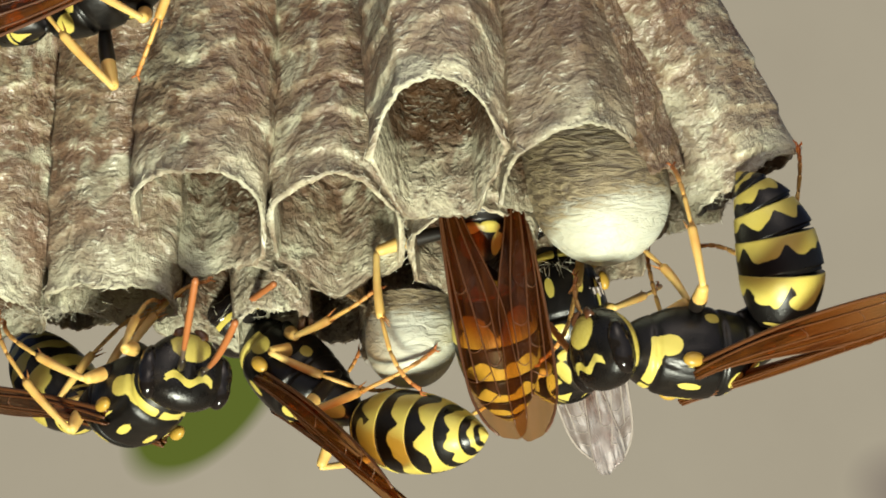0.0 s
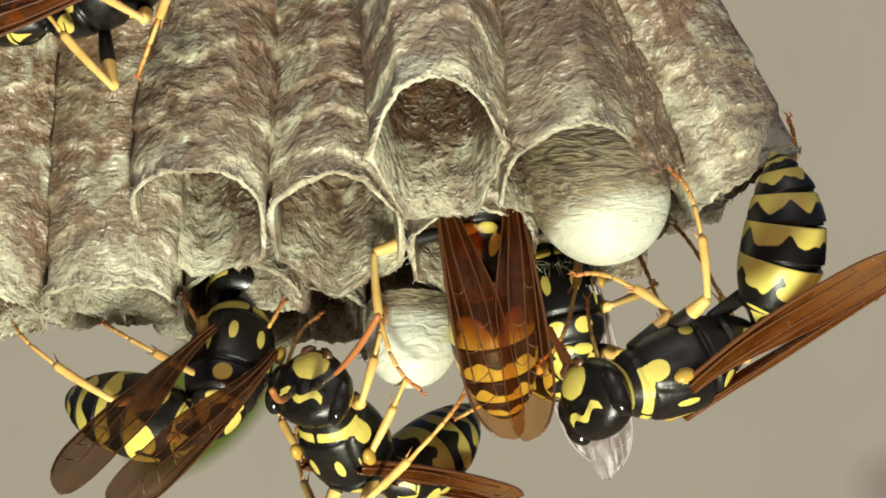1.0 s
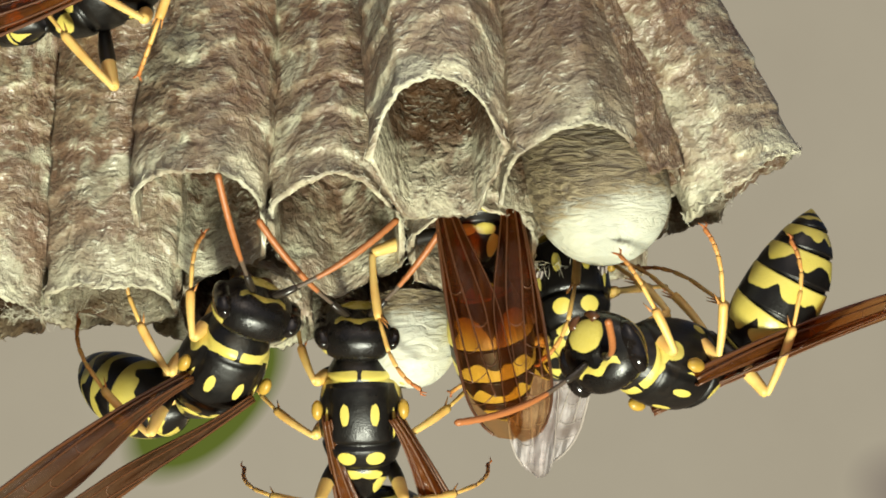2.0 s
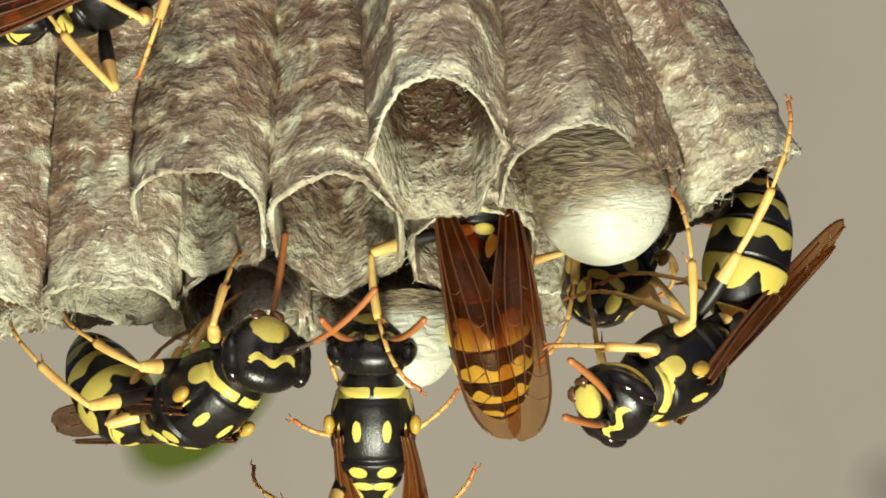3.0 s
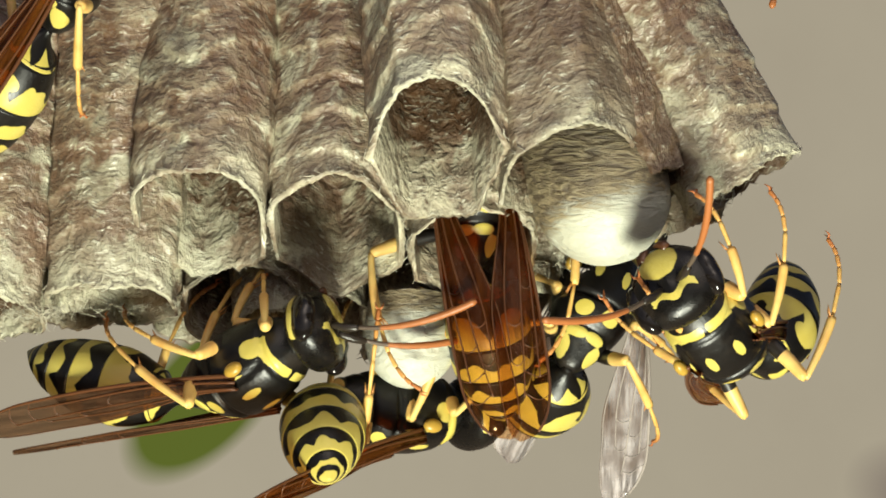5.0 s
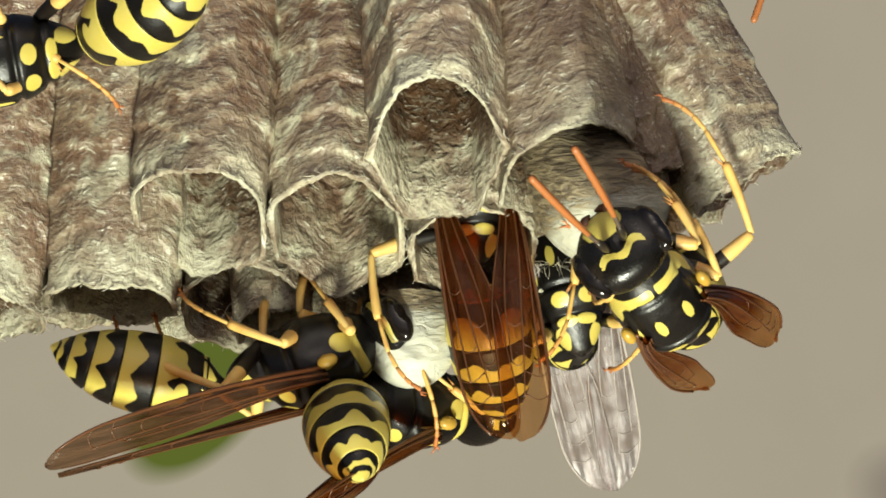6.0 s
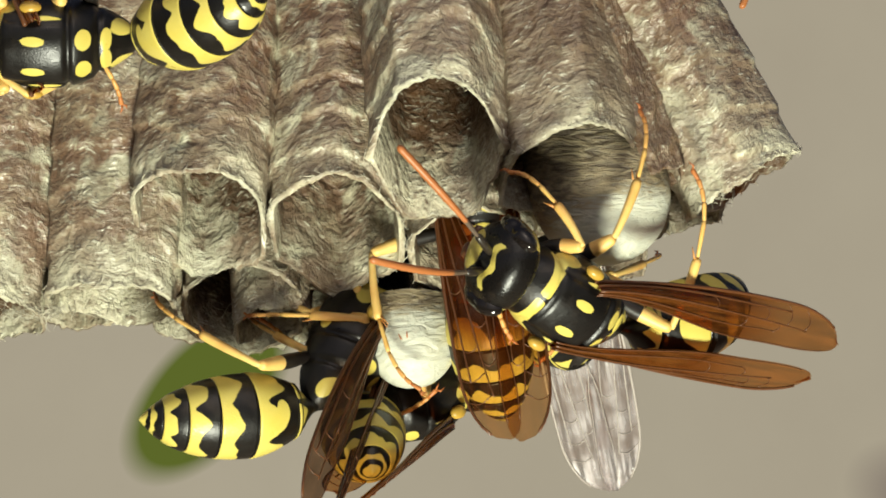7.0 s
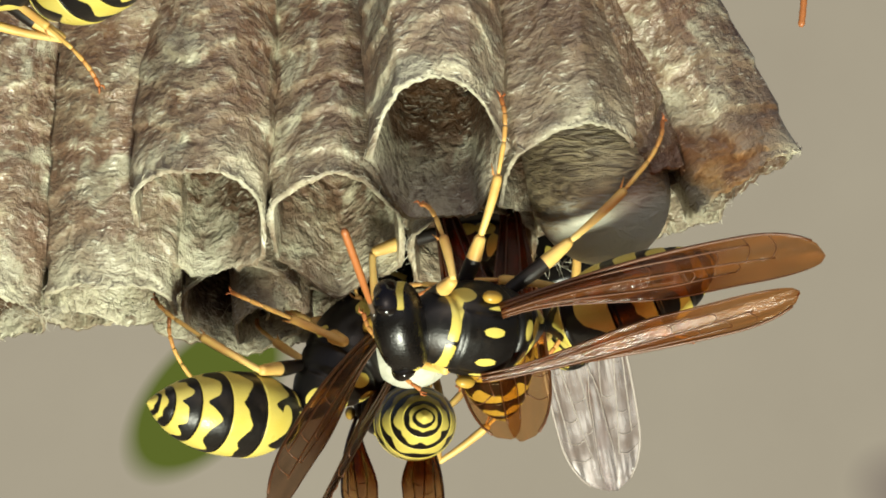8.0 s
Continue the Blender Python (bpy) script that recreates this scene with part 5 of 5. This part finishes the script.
        (4.7, 1285, 608, -1.5, ("head", 1210, 540, 1), (0.22, 0.65, -0.7), dict(tuck="L", tip=(1290, 360, -1), gdor=(0.4, 0.9, 0.2), curl=6, wing=(0.12, -0.98, -0.05), head=(-0.35, 0.9, 0.2), spread=2)),
        (5.2, 1265, 580, -3, ("head", 1192, 495, 1), (0.28, 0.72, -0.6), dict(gaster=(0.3, -0.9, 0.2), curl=8, wing=(0.25, -0.93, -0.12), head=(-0.4, 0.85, 0.3))),
        (5.8, 1236, 536, -4.5, ("head", 1172, 447, 1), (0.33, 0.78, -0.5), dict(tuck="L", gaster=(0.02, -0.88, 0.45), curl=4, tips={"L": (1225, 700, -1), "R": (1352, 625, -1)}, head=(-0.35, 0.88, 0.35),
            feet={"fR": (1150, 250, -3, 1305, 392, -5), "mR": (1185, 285, -3, 1372, 402, -4), "hR": (1165, 230, -3, 1408, 492, -3), "mL": (1030, 485, -2, 1102, 645, -5), "hL": (1120, 560, -1, 1130, 722, -3)}, whips={"R": (1135, 250, 1), "L": (928, 362, 1)})),
        (6.0, 1170, 532, -5, ("head", 1102, 447, 1), (0.33, 0.78, -0.5), dict(tuck="L", gaster=(0.02, -0.88, 0.45), curl=4, tips={"L": (1250, 685, -1), "R": (1370, 600, -1)}, head=(-0.35, 0.88, 0.35),
            feet={"fR": (1105, 290, -4, 1245, 465, -6), "mR": (1120, 300, -4, 1308, 415, -5), "hR": (1172, 175, -3, 1415, 482, -3), "fL": (1050, 520, -3, 1045, 640, -6), "hL": (1120, 590, -2, 1105, 710, -4)}, whips={"R": (1008, 245, 1), "L": (925, 302, 1)})),
        (6.2, 1155, 445, -5, ("head", 1085, 350, 1), (0.28, 0.9, -0.3), dict(tuck="L", gaster=(0.15, -0.9, 0.4), curl=6, tips={"L": (1290, 740, -1), "R": (1345, 735, -1)})),
        (6.5, 1112, 535, -4.5, ("head", 1022, 455, 1), (0.18, 0.9, -0.38), dict(tuck="L", gaster=(0.1, -0.92, 0.38), curl=6, tips={"L": (1385, 685, -1), "R": (1420, 625, -1)}, head=(-0.6, 0.75, 0.25),
            feet={"fR": (1075, 300, -4, 1180, 400, -5), "mR": (1225, 330, -3, 1255, 472, -6), "hR": (1140, 248, -4, 1418, 482, -3), "fL": (985, 540, -3, 1045, 610, -6), "mL": (1050, 600, -2, 1090, 695, -4)}, whips={"R": (1030, 235, 1), "L": (848, 400, 1)})),
        (7.0, 1002, 534, -4.5, ("head", 890, 472, 1), (0.12, 0.92, -0.36), dict(tuck="L", tip=(1292, 495, -1), curl=12, tips={"L": (1425, 668, -1), "R": (1475, 605, -1)}, head=(-0.75, 0.6, 0.2),
            feet={"fR": (900, 305, -4, 1028, 440, -6), "mR": (1132, 195, -3, 1150, 445, -6), "hR": (1225, 300, -3, 1385, 430, -3), "fL": (905, 590, -5)}, whips={"R": (690, 242, 1), "L": (636, 458, 1)})),
        (7.4, 872, 484, -5, ("head", 755, 410, 1), (0.1, 0.94, -0.3), dict(tuck="L", tip=(1275, 490, -1), curl=9, tips={"L": (1370, 705, -1), "R": (1405, 675, -1)}, head=(-0.75, 0.6, 0.2))),
        (7.5, 860, 502, -5, ("head", 742, 420, 1), (0.1, 0.93, -0.32), dict(tuck="L", tip=(1278, 495, -1), curl=9, tips={"L": (1360, 712, -1), "R": (1402, 682, -1)}, head=(-0.7, 0.7, 0.1),
            feet={"fR": (840, 288, -5, 885, 435, -7), "mR": (1132, 195, -3, 1065, 412, -6), "hR": (1180, 198, -1, 1142, 452, -4), "fL": (640, 335, -5, 690, 395, -6)}, whips={"R": (612, 155, 1), "L": (775, 520, 1)})),
        (7.7, 878, 552, -5, ("head", 755, 500, 1), (0.08, 0.93, -0.33), dict(tuck="L", tip=(1288, 470, -1), curl=9, tips={"L": (1410, 642, -1), "R": (1445, 598, -1)}, head=(-0.8, 0.55, 0.0),
            feet={"fR": (855, 300, -5, 892, 445, -7), "mR": (1112, 165, -4, 1005, 485, -7), "hR": (1180, 205, -1, 1148, 468, -4), "fL": (665, 540, -5)}, whips={"R": (725, 305, 1), "L": (665, 370, 1)})),
        (8.0, 846, 584, -5, ("head", 712, 582, 1), (0.05, 0.93, -0.33), dict(tuck="L", tip=(1290, 440, -1), curl=8, tips={"R": (1450, 450, -1), "L": (1455, 508, -1)}, head=(-0.9, -0.15, -0.15),
            feet={"fR": (745, 362, -4, 792, 505, -7), "mR": (890, 158, -5, 932, 495, -8), "hR": (1178, 208, -1, 1118, 392, -4), "fL": (660, 560, -4)}, whips={"R": (600, 392, 1), "L": (690, 640, -1)})),
    ])
    EW = dict(tips={"L": (1068, 890, -1), "R": (1108, 882, -1)}, gaster=(-0.3, -0.9, 0.3))
    EN = dict(EW, tips={"L": (1082, 838, -1), "R": (1092, 846, -1)})
    WASP_E.play([
        (0.0, 1000, 545, 8, (-0.2, -0.3, 0.9), (0, 0.9, 0.3), EN),
        (1.7, 992, 525, 8, (-0.2, -0.3, 0.9), (0, 0.9, 0.3), EN),
        (2.8, 1085, 465, 8, (0.3, -0.8, 0.5), (0.2, 0.6, 0.5), dict(wing=(-0.2, -0.9, -0.1), gaster=(0.2, -0.9, 0.35))),
        (3.5, 1090, 470, 8, (0.3, -0.8, 0.5), (0.2, 0.6, 0.5), dict(wing=(-0.2, -0.9, -0.1), gaster=(0.2, -0.9, 0.35))),
        (4.0, 1085, 475, 8, (0.3, -0.8, 0.5), (0.2, 0.6, 0.5), dict(wing=(-0.2, -0.9, -0.1), gaster=(0.2, -0.9, 0.35))),
        (4.5, 1080, 520, 7, (0.55, -0.4, 0.7), (0.2, 0.6, -0.5), dict(wing=(-0.2, -0.9, -0.1), gaster=(-0.3, -0.8, -0.3))),
        (5.2, 1040, 530, 8, (0.2, -0.5, 0.8), (0, 0.9, 0.3), dict(wing=(0.0, -0.5, -0.8), gaster=(-0.2, -0.8, -0.4))),
        (5.8, 1000, 488, 9, (-0.2, -0.3, 0.9), (0, 0.9, 0.3), EW),
        (8.0, 1000, 488, 9, (-0.2, -0.3, 0.9), (0, 0.9, 0.3), EW),
    ])
    F0 = dict(wing=(-0.93, 0.1, -0.30), gaster=(-0.7, -0.5, 0.4), feet={"hR": (40, -60, -2), "mR": (60, -90, -2), "fR": (243, 132, -2), "hL": (20, -80, -2), "mL": (80, -160, -2)})
    F1 = dict(wing=(-0.3, -0.6, 0.6), curl=3, gdor=(0.4, 0.85, -0.4), feet={"hL": (-120, -40, -2), "hR": (-120, -60, -3), "mL": (215, 185, -2, 262, 150, -4)})
    WASP_F.play([
        (0.0, 205, -50, -1.5, (0.8, 0.0, 0.6), (-0.3, 0.7, 0.4), F0),
        (4.7, 200, -50, -1.5, (0.8, 0.0, 0.6), (-0.3, 0.7, 0.4), F0),
        (5.2, 60, -120, -3, (-0.2, 0.2, 0.9), (-0.6, 0.7, 0.1), dict(wing=(0.1, 0.0, -0.9), gaster=(0.3, 0, -0.9))),
        (5.8, -10, 110, -3, (-0.9, 0.1, -0.15), (0.1, 0.8, -0.4), dict(F1, tip=(370, -60, 1))),
        (6.5, 10, 108, -3, (-0.9, 0.1, -0.15), (0.1, 0.8, -0.4), dict(F1, tip=(392, -55, 1))),
        (7.0, 85, 75, -3, (-0.9, 0.1, 0.0), (0.1, 0.8, -0.4), dict(F1, tip=(470, -20, 1))),
        (7.5, -50, -10, -3, (-0.85, 0.1, 0.2), (0, 0.8, -0.4), dict(F1, tip=(330, -60, 1))),
        (8.0, -90, -70, -3, (-0.8, 0.1, 0.4), (0, 0.8, -0.4), dict(F1, tip=(290, -110, 1))),
    ])
    WASP_G.play([(t, px, py, 2, (-0.2, 0, -0.9), (0.5, 0.5, 0), dict(whips={"L": (*left, 1), "R": (*right, -1)})) for t, px, py, left, right in (
        (0.0, 1470, -560, (1460, -250), (1330, -270)),
        (3.0, 1430, -420, (1400, -110), (1300, -150)),
        (3.5, 1420, -375, (1376, 92), (1300, -80)),
        (4.0, 1400, -335, (1442, 135), (1288, 72)),
        (4.5, 1385, -345, (1392, 60), (1262, 22)),
        (5.2, 1400, -390, (1350, 30), (1300, -90)),
        (6.0, 1405, -400, (1330, 62), (1300, -100)),
        (6.5, 1430, -400, (1420, 55), (1330, -120)),
        (7.0, 1400, -415, (1308, 36), (1300, -150)),
        (7.7, 1410, -405, (1362, 42), (1310, -140)),
        (8.0, 1430, -395, (1420, 70), (1330, -120)))])


motions()
